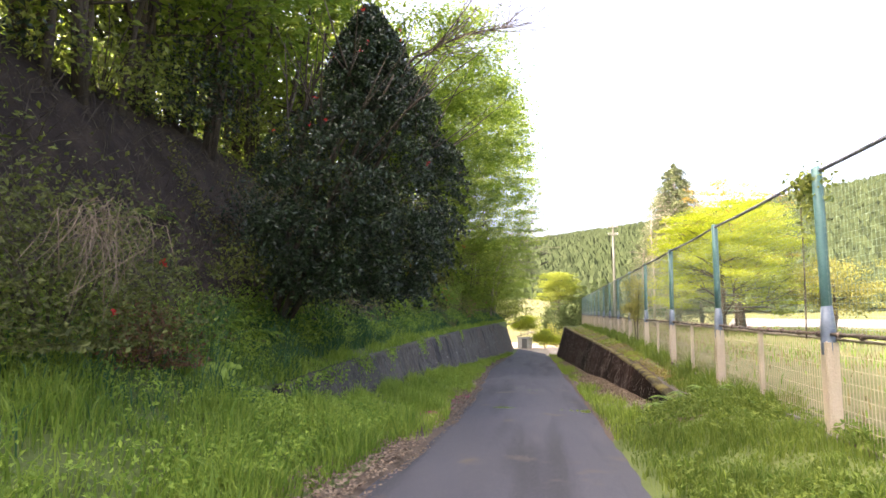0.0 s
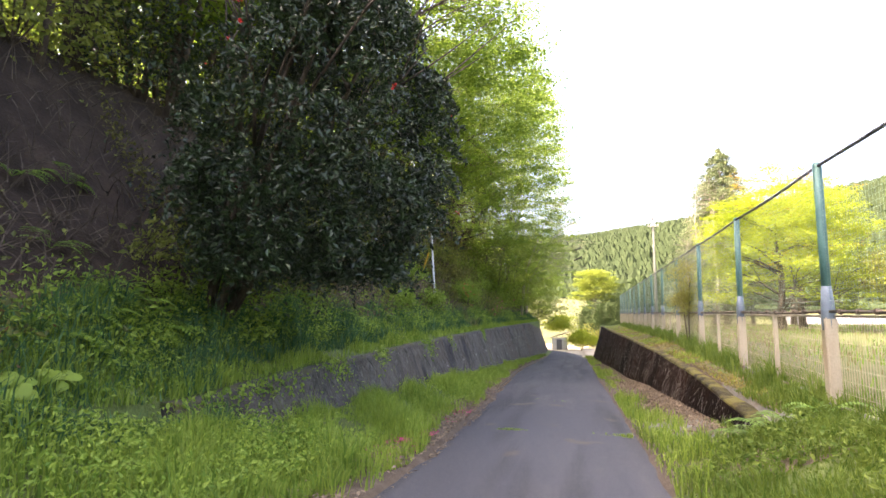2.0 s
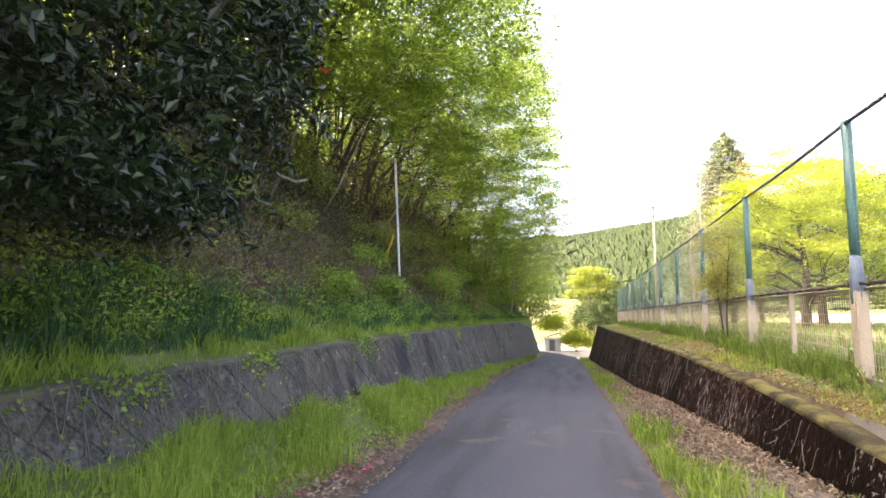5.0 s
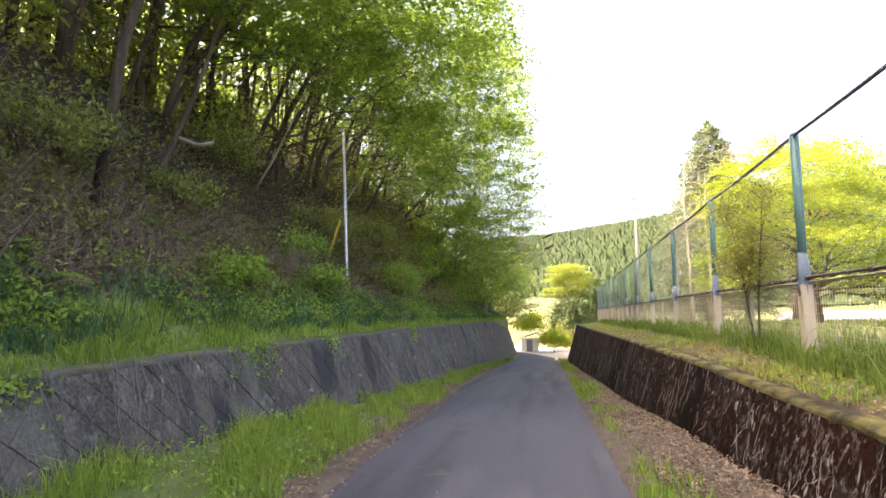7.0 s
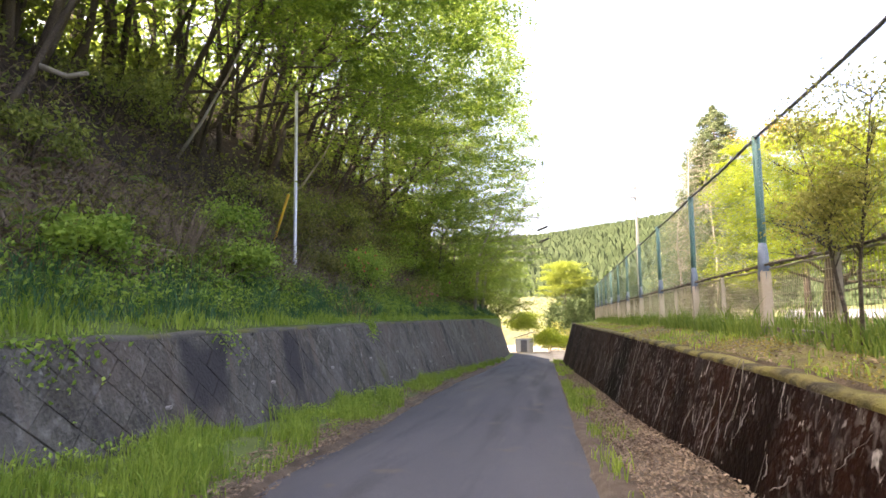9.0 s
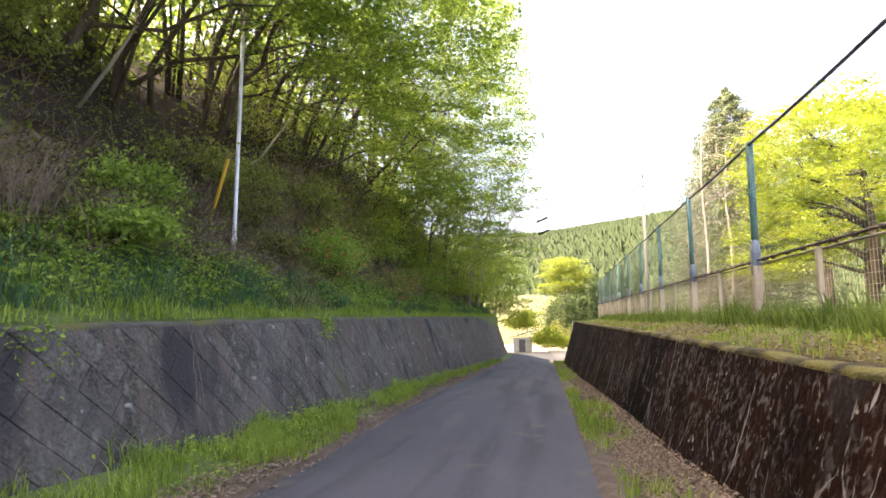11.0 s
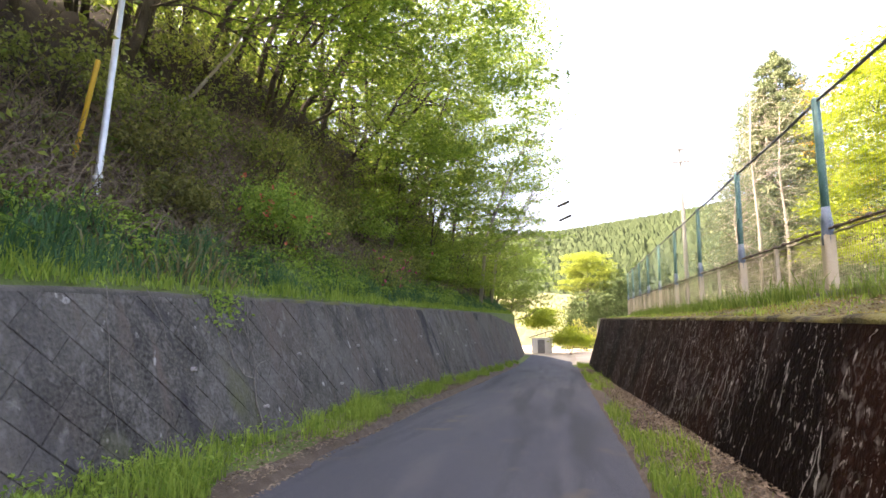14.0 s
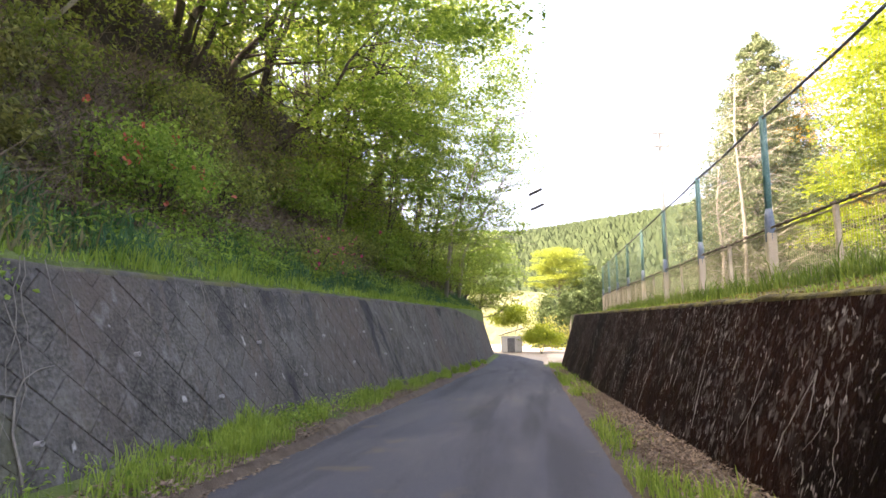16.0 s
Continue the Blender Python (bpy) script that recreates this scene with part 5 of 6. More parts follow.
scatter("ledge_moss", "tufts of yellow moss on the ledge", "moss", 16000, (2.42, lambda y: FENCE_X(y) - 0.25), (11, 50), leafy(0.03, 0.03, 0.6), MOSS, 323, patchy(1.6, 0.0), 0.01, 1.4)
scatter("ledge_litter", "dry leaf scraps on the ledge", "leaf litter", 9000, (2.42, lambda y: FENCE_X(y) - 0.1), (11, 50), leafy(0.045, 0.02, 0.8), BROWN_LEAF, 324, patchy(1.1, -0.1), 0.01, 1.4)
scatter("fallen_petals", "pink fallen camellia petals at the lane's edge", "petals", 420, (-2.15, -1.55), (8.5, 13.5), leafy(0.045, 0.02, 0.8), PINK, 320, patchy(1.6, 0.25), 0.045)
for k, (x, y) in enumerate([(-1.84, 9.85), (-1.66, 10.35)]):
    scatter("fallen_petals", "small heap of magenta camellia petals on the litter", "petals", 46, (x - 0.1, x + 0.1), (y - 0.12, y + 0.12), leafy(0.05, 0.03, 0.7), PINK, 336 + k, None, 0.06)
scatter("lane_moss", "moss and weeds along a joint across the lane", "moss", 2600, (-1.3, 0.95), (11.4, 11.52), grass(0.035, 0.006), GRASS, 321, patchy(2.2, 0.2), 0.055)
scatter("lane_moss", "patch of moss and weeds on the lane", "moss", 700, (-0.7, 0.0), (15.6, 16.2), grass(0.03, 0.006), GRASS, 322, patchy(2.2, 0.1), 0.06)

def brush(r, c):
    """Dry stems and twigs that stand and lie on the slope."""
    s = Soup()
    for p in c:
        a, L, up = r.uniform(0, 2 * math.pi), r.uniform(0.35, 1.1), r.uniform(0.1, 0.9)
        d = Vector((math.cos(a) * (1 - up * 0.6), math.sin(a) * (1 - up * 0.6), up)) * L
        q = Vector(p)
        s.tube([q, q + d * 0.5 + Vector((0, 0, 0.06)), q + d], [0.011, 0.008, 0.003], 3)
    return np.concatenate(s.v), s.f


scatter("bank_brush", "dry brown stems and twigs on the slope", "twigs", 7600, (-8.9, -5.3), (15, 60), brush, TWIG, 330, patchy(0.5, -0.3), 0.0, 1.2)
scatter("dark_brush", "dark twigs among the undergrowth", "twigs", 5200, (-9.6, -5.7), (2, 62), brush, BARK, 331, None, 0.0, 1.2)
scatter("slope_brambles", "low olive bramble leaves among the twigs on the slope", "plants", 46000, (-8.9, -5.4), (12, 58), leafy(0.085, 0.6, 0.5), MIXED, 333, patchy(0.7, -0.1), 0.0, 1.25)
scatter("ridge_saplings", "sunlit young growth among the stems above the bank", "plants", 20000, (-24, -9.6), (14, 66), leafy(0.26, 1.7, 0.5), MAPLE, 334, patchy(0.4, -0.4))
scatter("dry_reeds", "pale dry grass leaves bent over the wall's top", "grass", 420, (-5.2, -4.3), (27.5, 31.0), grass(0.4, 0.014, 1.3), REED, 332, patchy(1.1, 0.1))

def lime_drips():
    """Thin crusts of lime that ran down the dark wall in crooked streaks."""
    rnd = random.Random(611)
    vs, fs = [], []
    for k in range(80):
        y = 10.8 + 40 * rnd.random() ** 1.5
        foot, top = float(ROAD_Z(y)) + 0.12, float(TOP_R(y)) - 0.04
        z = foot + (top - foot) * rnd.uniform(0.15, 1.0)
        run, wide = min(rnd.choice([0.07, 0.12, 0.2, 0.3, 0.5]) * rnd.uniform(0.6, 1.3), z - foot), rnd.uniform(0.005, 0.016)
        if rnd.random() < 0.1:
            run, wide = run * 0.6, wide * 2.4
        n, yy, first = 7, y, len(vs)
        for i in range(n + 1):
            w = i / n
            yy += rnd.gauss(0, 0.015)
            zz = z - run * w
            half = wide * (0.25 + rnd.uniform(0.3, 1.0)) * (1 - 0.75 * w)
            x = float(face_right(y, zz)) - 0.013
            vs += [(x, yy - half, zz), (x - 0.004, yy, zz), (x, yy + half, zz)]
            if i:
                a = first + 3 * i
                fs += [(a - 3, a - 2, a + 1), (a - 3, a + 1, a), (a - 2, a - 1, a + 2), (a - 2, a + 2, a + 1)]
    for k in range(40):
        y = 13.2 + 9.5 * rnd.random() ** 1.1 if k < 24 else 22 + 14 * rnd.random()
        foot, top = float(ROAD_Z(y)) + 0.1, float(TOP_R(y)) - 0.04
        z = foot + (top - foot) * rnd.uniform(0.3, 0.85)
        run, n, yy, first = (z - foot) * rnd.uniform(0.4, 1.0), 10, y, len(vs)
        slant, wide = rnd.uniform(-0.02, 0.035), 0.005 + 0.018 * rnd.random() ** 2
        for i in range(n + 1):
            w = i / n
            yy += slant + rnd.gauss(0, 0.02)
            zz = z - run * w
            half = wide * rnd.uniform(0.35, 1.1) * (0.35 + 1.1 * w if w < 0.85 else 0.5)
            x = float(face_right(y, zz)) - 0.014
            vs += [(x, yy - half, zz), (x - 0.004, yy, zz), (x, yy + half, zz)]
            if i:
                a = first + 3 * i
                fs += [(a - 3, a - 2, a + 1), (a - 3, a + 1, a), (a - 2, a - 1, a + 2), (a - 2, a + 2, a + 1)]
    tagged(piece("lime_drips", np.array(vs), np.array(fs), LIME_CRUST), "white lime streaks that ran down the dark wall", "stain", kind="stuff")


lime_drips()

def butterbur(at, seed, tall):
    """A plant of a few wide rounded leaves on upright stalks."""
    rnd = random.Random(seed)
    t = thing("butterbur", "broad-leaved bright green plant in the bank's grass", "plant", (*at, float(height(*at))), "broad-leaved plants")
    for k in range(7):
        a = k * 0.9 + rnd.uniform(-0.2, 0.2)
        h, o, w = tall * rnd.uniform(0.55, 1.0), rnd.uniform(0.06, 0.19), rnd.uniform(0.06, 0.1)
        c = Vector((math.cos(a) * o, math.sin(a) * o, h))
        s = Soup()
        s.tube([(0, 0, -0.03), c * 0.55, c], [0.006, 0.005, 0.004], 5)
        s.put("stalk", HERB, t)
        vs, fs = [tuple(c)], []
        tilt = Vector((rnd.uniform(-0.1, 0.6), rnd.uniform(-0.9, -0.1), 1)).normalized()
        u = tilt.cross(Vector((0, 1, 0))).normalized()
        v = tilt.cross(u)
        for ring, rise in ((0.55, 0.012), (1.0, -0.012)):
            for i in range(12):
                b = 2 * math.pi * i / 12
                r = w * ring * (0.35 if i == 0 else rnd.uniform(0.92, 1.06))
                vs.append(tuple(c + u * math.cos(b) * r + v * math.sin(b) * r + tilt * (rise + rnd.uniform(-0.006, 0.006))))
        for i in range(12):
            j = (i + 1) % 12
            fs += [(0, 1 + i, 1 + j), (1 + i, 13 + i, 13 + j), (1 + i, 13 + j, 1 + j)]
        piece("leaf", vs, fs, HERB, t, smooth=True)


def fern(name_at, seed, size):
    """A fern: arching fronds, each a rib with paired leaflets that shorten to the tip."""
    rnd = random.Random(seed)
    t = thing("fern", "green fern with arching fronds on the bank", "fern", name_at, "ferns on the bank")
    s, n = Soup(), 11
    for k in range(9):
        a = 2 * math.pi * k / 9 + rnd.uniform(-0.3, 0.3)
        out, L, rise = Vector((math.cos(a), math.sin(a), 0)), size * rnd.uniform(0.7, 1.1), rnd.uniform(0.45, 0.8)
        side = Vector((-out.y, out.x, 0))
        at = lambda w: out * L * w * 0.85 + Vector((0, 0, L * (rise * w * 1.5 - 0.95 * w * w * (0.6 + rise * 0.5))))
        s.tube([at(0), at(0.35), at(0.7), at(1)], [0.005, 0.004, 0.003, 0.001], 3)
        for i in range(1, n + 1):
            w = 0.15 + 0.83 * i / n
            p, reach = at(w), L * 0.2 * math.sin(math.pi * (0.15 + 0.85 * (1 - w))) + 0.012
            for e in (-1, 1):
                tip = p + side * e * reach + out * reach * 0.35 - Vector((0, 0, reach * 0.25))
                m = p.lerp(tip, 0.45)
                s.add([tuple(p), tuple(m + out * reach * 0.14), tuple(tip), tuple(m - out * reach * 0.14)], [(0, 1, 2, 3)])
    s.put("fronds", FROND, t)
    return t


def ferns():
    rnd = random.Random(77)
    first = [fern((-5.3 - 0.2 * k, 9.0 + 0.9 * k, float(height(-5.3 - 0.2 * k, 9.0 + 0.9 * k))), 660 + k, 0.5 + 0.08 * k) for k in range(4)]
    for k in range(120):
        y = 7.5 + 40 * rnd.random() ** 1.25
        x = rnd.uniform(-6.5, -4.9) if rnd.random() < 0.8 else rnd.uniform(-7.8, -6.5)
        if y < 9 and x < -5.4:
            continue
        src = first[k % 4]
        copy_thing(src, pose(x, y, float(height(x, y)), 0, rnd.uniform(4, 16), rnd.uniform(-60, 60)))

    for x, y, a in ((2.15, 9.75, 0), (2.42, 9.95, 40), (2.7, 9.8, 95), (2.0, 10.15, 150)):
        copy_thing(first[0], pose(x, y, float(height(x, y)), 0, 5, a))


ferns()

BUTTERBUR = [(-4.0, 6.65, 0.34), (-4.2, 7.15, 0.26)]
for k, (x, y, h) in enumerate(BUTTERBUR):
    butterbur((x, y), 640 + k, h)

# ---- things on the bank ----
shrub("azalea_bush", "leafy azalea with coral blossoms on the bank", (-5.6, 33.2), (0.75, 1.05, 1.55), 4200, 0.075, HERB, 401, flowers=(CORAL, 26, 0.07), lift=0.55)
shrub("azalea_bush", "dark azalea with pink blossoms on the bank", (-5.1, 38.7), (0.8, 1.7, 1.4), 3600, 0.075, FERN, 402, flowers=(PINK, 40, 0.07))
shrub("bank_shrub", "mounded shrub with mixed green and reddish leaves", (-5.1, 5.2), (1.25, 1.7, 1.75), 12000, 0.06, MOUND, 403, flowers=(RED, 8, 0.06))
shrub("reddish_shrub", "low shrub with reddish brown young leaves", (-4.55, 6.0), (0.55, 0.65, 0.75), 2600, 0.05, REDDISH, 404)
for k, (x, y, a, b, m) in enumerate([(-6.2, 36, 1.0, 1.2, FERN), (-6.6, 41, 1.1, 1.4, HERB), (-6.0, 44, 1.0, 1.1, FERN), (-6.2, 48, 1.2, 1.5, HERB), (-6.0, 53, 1.2, 1.4, FERN), (-6.3, 58, 1.3, 1.6, HERB), (-6.9, 26.5, 0.9, 1.0, HERB), (-7.6, 22, 0.9, 0.9, FERN), (-6.0, 64, 1.4, 1.8, FERN), (-8, 30, 1.2, 1.1, FERN), (-7.6, 44, 1.5, 1.8, FERN), (-7.2, 51, 1.5, 1.9, FERN), (-7.4, 56, 1.6, 2.0, HERB), (-7.8, 18.5, 1.2, 1.2, FERN), (-8.8, 25, 1.3, 1.4, FERN), (-8.9, 34, 1.4, 1.6, FERN), (-6.0, 11.4, 1.0, 1.0, FERN), (-5.6, 21.0, 0.6, 0.7, HERB), (-5.7, 25.0, 0.7, 0.7, HERB), (-7.2, 31.5, 1.0, 1.1, MIXED), (-6.8, 35.5, 1.0, 1.2, MIXED), (-7.6, 36.5, 1.1, 1.3, FERN), (-6.9, 39, 1.0, 1.3, MIXED), (-7.9, 33, 1.1, 1.2, FERN), (-8.2, 40, 1.2, 1.4, MIXED), (-6.3, 30.8, 0.6, 0.7, MIXED)]):
    shrub("bank_bush", "loose green bush among brown stems on the slope", (x, y), (a, a, b), 1900, 0.095, m, 410 + k, group="bushes on the bank", hollow=0.72, lift=0.3 * b)


for k, (x, y, a, h, m) in enumerate([(-9.6, -1, 1.6, 2.8, FERN), (-9.8, 3, 1.8, 3.0, FERN), (-10.2, 7, 1.8, 3.0, CAMELLIA), (-9.9, 11, 1.7, 2.8, FERN), (-10.3, 14.5, 1.8, 3.2, CAMELLIA), (-10, 18.5, 1.7, 2.6, FERN), (-10.4, 23, 1.6, 2.4, FERN), (-10.2, 28, 1.6, 2.2, FERN),
                                     (-10.6, 36, 1.8, 2.6, FERN), (-10.4, 43, 1.8, 2.8, FERN), (-10, 50, 1.9, 3.0, FERN), (-8.6, 5, 1.3, 1.8, FERN), (-8.4, 1.5, 1.4, 1.8, FERN)]):
    shrub("understorey_shrub", "shaded evergreen shrub at the edge of the wood", (x, y), (a, a * 1.2, h), 2200, 0.14, m, 450 + k, group="shrubs at the wood's edge")
for k, (x, y, a, h, m) in enumerate([(-6.0, 45.5, 1.3, 2.2, MAPLE_DEEP), (-6.2, 49.5, 1.4, 2.8, MAPLE), (-5.9, 53.5, 1.5, 3.0, MAPLE_DEEP), (-6.1, 57.5, 1.6, 3.4, MAPLE), (-5.8, 61.5, 1.6, 3.4, MAPLE_DEEP), (-6.0, 66, 1.7, 3.6, MAPLE), (-5.9, 70.5, 1.8, 3.8, MAPLE), (-6.9, 41.5, 1.3, 2.4, MAPLE_DEEP), (-8.0, 47, 1.7, 3.0, FERN)]):
    shrub("roadside_shrub", "loose spring-green shrub above the wall", (x, y), (a, a * 1.25, h), 2300, 0.14, m, 470 + k, group="shrubs above the wall", layered=True)


for k, (x, y, a, h) in enumerate([(-7.2, 13.2, 1.3, 2.0), (-6.4, 14.6, 1.0, 1.5)]):
    shrub("evergreen_shrub", "dark evergreen shrub in the camellia's shade", (x, y), (a, a * 1.2, h), 3000, 0.1, CAMELLIA, 490 + k, group="dark shrubs by the camellia")


def dry_shrub(at, tall, n, seed):
    rnd = random.Random(seed)
    t = thing("dry_shrub", "leafless brown shrub of upright dry stems", "shrub", (*at, float(height(*at))))
    s = Soup()
    for k in range(n):
        a, w = rnd.uniform(0, 6.28), rnd.uniform(0.1, 0.5)
        d = Vector((math.cos(a) * w, math.sin(a) * w, rnd.uniform(0.6, 1))) * tall
        p = Vector((rnd.gauss(0, 0.1), rnd.gauss(0, 0.14), -0.05))
        s.tube([p, p + d * 0.5 + Vector((rnd.uniform(-0.05, 0.05), rnd.uniform(-0.05, 0.05), 0.04)), p + d], [0.012, 0.009, 0.003], 4)
    s.put("stem_tangle", TWIG, t)


dry_shrub((-5.85, 23.6), 1.25, 46, 1)
dry_shrub((-5.9, 24.9), 0.9, 34, 2)


def sign_pole(name, label, base, top, r, mat, cat):
    t = thing(name, label, cat, base)
    s = Soup()
    d = Vector(top) - Vector(base)
    s.tube([(0, 0, -0.4), (0, 0, 0), d * 0.5, d * 0.995, d], [r, r, r * 0.97, r * 0.95, r * 0.6], 10)
    s.put("shaft", mat, t, smooth=True)
    s = Soup()
    s.tube([d * 0.03, d * 0.05], [r * 1.35, r * 1.35], 10)
    s.put("collar", mat, t, smooth=True)
    return t


sign_pole("steel_pole", "slim galvanised steel pole standing on the bank", (-6.3, 29.2, 1.78), (-6.85, 30.2, 7.4), 0.05, STEEL, "pole")
sign_pole("yellow_guard", "yellow plastic guy-wire guard leaning on the bank", (-7.28, 29.72, 2.42), (-6.66, 29.45, 3.97), 0.04, YELLOW, "cable guard")
sign_pole("steel_pole", "slim galvanised steel pole standing on the bank", (-7.2, 65.0, 0.9), (-7.2, 65.0, 7.0), 0.06, STEEL, "pole")


def utility_pole():
    g = float(height(7.25, 57))
    t = thing("utility_pole", "tall concrete utility pole with two crossarms", "utility pole", (7.25, 57.0, g))
    top = 10.0 - g
    s = Soup()
    s.tube([(0, 0, -0.5), (0, 0, top * 0.5), (0, 0, top)], [0.14, 0.11, 0.075], 12)
    s.put("shaft", POLE_GREY, t, smooth=True)
    for z, w in ((top - 0.35, 0.5), (top - 1.1, 0.5)):
        arm = part("crossarm", box_bm((-w, -0.16, z - 0.05), (w, -0.08, z + 0.05), 0.01), POLE_GREY, t)
        for x in (-0.42, -0.2, 0.2, 0.42):
            s = Soup()
            s.tube([(x, -0.12, z + 0.05), (x, -0.12, z + 0.1), (x, -0.12, z + 0.2)], [0.03, 0.045, 0.03], 8)
            s.put("insulator", WHITE, arm, smooth=True)
    s = Soup()
    s.tube([(0.0, 0, top), (0, 0, top + 0.5)], [0.03, 0.02], 6)
    s.put("finial", POLE_GREY, t)


utility_pole()


def wires():
    for k, (za, zb, za2) in enumerate([(9.7, 7.32, 4.6), (8.8, 6.38, 3.8)]):
        t = thing("power_cable", "thin overhead cable with a thick black sleeve", "cable")
        a, m, b = Vector((7.25, 56.9, za)), Vector((0.45 + 0.1 * k, 60.0, zb)), Vector((-7.2, 63.5, za2))
        s = Soup()
        s.tube([a, a.lerp(m, 0.5) - Vector((0, 0, 0.06)), m, m.lerp(b, 0.5) - Vector((0, 0, 0.06)), b], 0.006, 4)
        s.put("wire", BLACK, t)
        d = (a - m).normalized()
        s = Soup()
        s.tube([m - d * 0.46, m - d * 0.43, m + d * 0.43, m + d * 0.46], [0.05, 0.085, 0.085, 0.05], 10)
        s.put("sleeve", BLACK, t, "thick black protective sleeve", True)


wires()


# sapling in front of the fence, vine on the first tall post
def sapling(at, tall, seed):
    """Two slim stems from one foot, forked higher up, with thin sprays of small leaves."""
    rnd, r = random.Random(seed), np.random.default_rng(seed)
    g = float(height(*at))
    t = thing("fence_sapling", "two-stemmed olive sapling growing against the fence", "sapling", (*at, g))
    cs = []
    for ax, ay, h in ((-0.1, 0.62, 0.98), (0.02, -0.5, 1.0)):
        q = [Vector((0, ay * 0.1, -0.1)), Vector((ax * 0.3, ay * 0.3 + 0.05, tall * h * 0.3)), Vector((ax * 0.6, ay * 0.55, tall * h * 0.6)), Vector((ax, ay, tall * h))]
        s = Soup()
        s.tube(q, [0.02, 0.015, 0.011, 0.003], 6)
        for k in range(17):
            w = rnd.uniform(0.34, 0.98)
            j = min(2, int(w * 3))
            p = q[j].lerp(q[j + 1], w * 3 - j)
            d = Vector((rnd.uniform(-0.6, 0.6), rnd.uniform(-1, 1), rnd.uniform(0.2, 0.9))).normalized() * rnd.uniform(0.3, 0.62) * (1.25 - 0.5 * w)
            s.tube([p, p + d * 0.5 + Vector((0, 0, 0.03)), p + d], [0.006, 0.004, 0.002], 4)
            for m in range(3):
                c = np.array(p + d * (0.4 + 0.3 * m))
                cs.append(c + np.clip(r.normal(0, 1, (60, 3)), -1.6, 1.6) * np.array((0.13, 0.17, 0.08)))
        s.put("stem", BARK, t, smooth=True)
    v, f = leaves(r, np.concatenate(cs), 0.046, 0.5, 0.45)
    piece("foliage", v, f, OLIVE, t)


sapling((3.24, 19.95), 2.1, 71)


def post_vine():
    r = np.random.default_rng(81)
    t = thing("post_vine", "ivy clinging to the top of a fence pole", "vine", (2.92, 6.75, 2.3))
    cs = np.concatenate([r.normal(0, 1, (330, 3)) * np.array((0.08, 0.2, 0.09)) + np.array((0, -0.12, 0.36)), r.normal(0, 1, (150, 3)) * np.array((0.05, 0.06, 0.22)) + np.array((-0.02, -0.16, 0.1))])
    v, f = leaves(r, cs, 0.06, 0.2, 0.7)
    piece("foliage", v, f, FERN, t)
    s = Soup()
    s.tube([(0.02, 0.2, -1.3), (0.05, 0.22, -0.5), (0.0, 0.1, 0.2), (0, -0.2, 0.45)], [0.01, 0.009, 0.007, 0.003], 5)
    s.put("stem", BARK, t)


post_vine()


def dead_vines(at, seed):
    rnd = random.Random(seed)
    t = thing("dead_vines", "tangle of pale dead vine stems over a shrub", "vines", at)
    s = Soup()
    for k in range(70):
        p = Vector((rnd.gauss(0, 0.15), rnd.gauss(0, 0.18), rnd.uniform(-0.1, 0.2)))
        q = p + Vector((rnd.uniform(-0.1, 0.2), rnd.gauss(0, 0.22), -rnd.uniform(0.1, 0.7)))
        m = (p + q) / 2 + Vector((rnd.uniform(0.0, 0.3), rnd.gauss(0, 0.16), rnd.uniform(-0.1, 0.25)))
        s.tube([p, p.lerp(m, 0.5) + Vector((0.05, 0, 0.1)), m, q], [0.002, 0.004, 0.0035, 0.002], 4)
    s.put("stem_tangle", TWIG, t)


dead_vines((-3.8, 4.2, 1.92), 91)


# fallen boughs on the slope
def bough(label, pts, r, mat=BARK):
    t = thing("fallen_branch", label, "branch", pts[0])
    s = Soup()
    o = Vector(pts[0])
    s.tube([Vector(p) - o for p in pts], [r * (1 - 0.16 * i) for i in range(len(pts))], 8)
    s.put("wood", mat, t, smooth=True)


bough("leaning bare stem beside a sawn stub", [(-8.2, 21.6, 2.9), (-7.85, 22.2, 4.6), (-7.6, 22.6, 6.0), (-7.3, 22.9, 7.6), (-7.0, 23.1, 9.2)], 0.075, BARK)
bough("sawn bough stub sticking out from a stem", [(-7.85, 22.25, 4.75), (-7.4, 22.45, 4.58), (-7.05, 22.5, 4.63)], 0.055, PALE_BARK)
bough("dead branch lying on the brown slope", [(-6.2, 21.0, 1.75), (-5.9, 22.3, 1.6), (-5.85, 23.6, 1.6)], 0.05, DEAD)
bough("dead branch lying on the brown slope", [(-6.1, 23.2, 1.7), (-5.9, 24.4, 1.62), (-5.8, 25.4, 1.58)], 0.04, DEAD)


bough("crooked dark stem leaning out from the wood", [(-9.6, 37.6, 5.5), (-8.9, 38.8, 6.2), (-8.2, 40.2, 6.75), (-7.4, 40.7, 7.4), (-6.2, 41.2, 7.6)], 0.085)
bough("crooked dark stem leaning out from the wood", [(-9.8, 29.6, 5.9), (-9.2, 30.8, 7.2), (-8.2, 32.2, 7.9), (-7.1, 34.4, 9.3), (-5.9, 35.6, 9.4)], 0.085)
bough("crooked dark stem leaning out from the wood", [(-8.9, 42.6, 4.8), (-7.9, 43.6, 6.3), (-6.6, 44.6, 7.0), (-5.0, 45.3, 6.9), (-3.8, 45.9, 6.6)], 0.07)
bough("crooked dark stem leaning out from the wood", [(-9.0, 26.0, 5.0), (-8.6, 27.4, 6.4), (-7.9, 28.6, 6.8), (-6.9, 29.6, 7.9), (-6.0, 30.2, 8.1)], 0.07)
bough("slim grey stem leaning on the bank", [(-8.8, 27.3, 4.5), (-8.3, 27.6, 5.6), (-7.9, 28.0, 6.9), (-7.4, 28.3, 8.4)], 0.045, PALE_BARK)
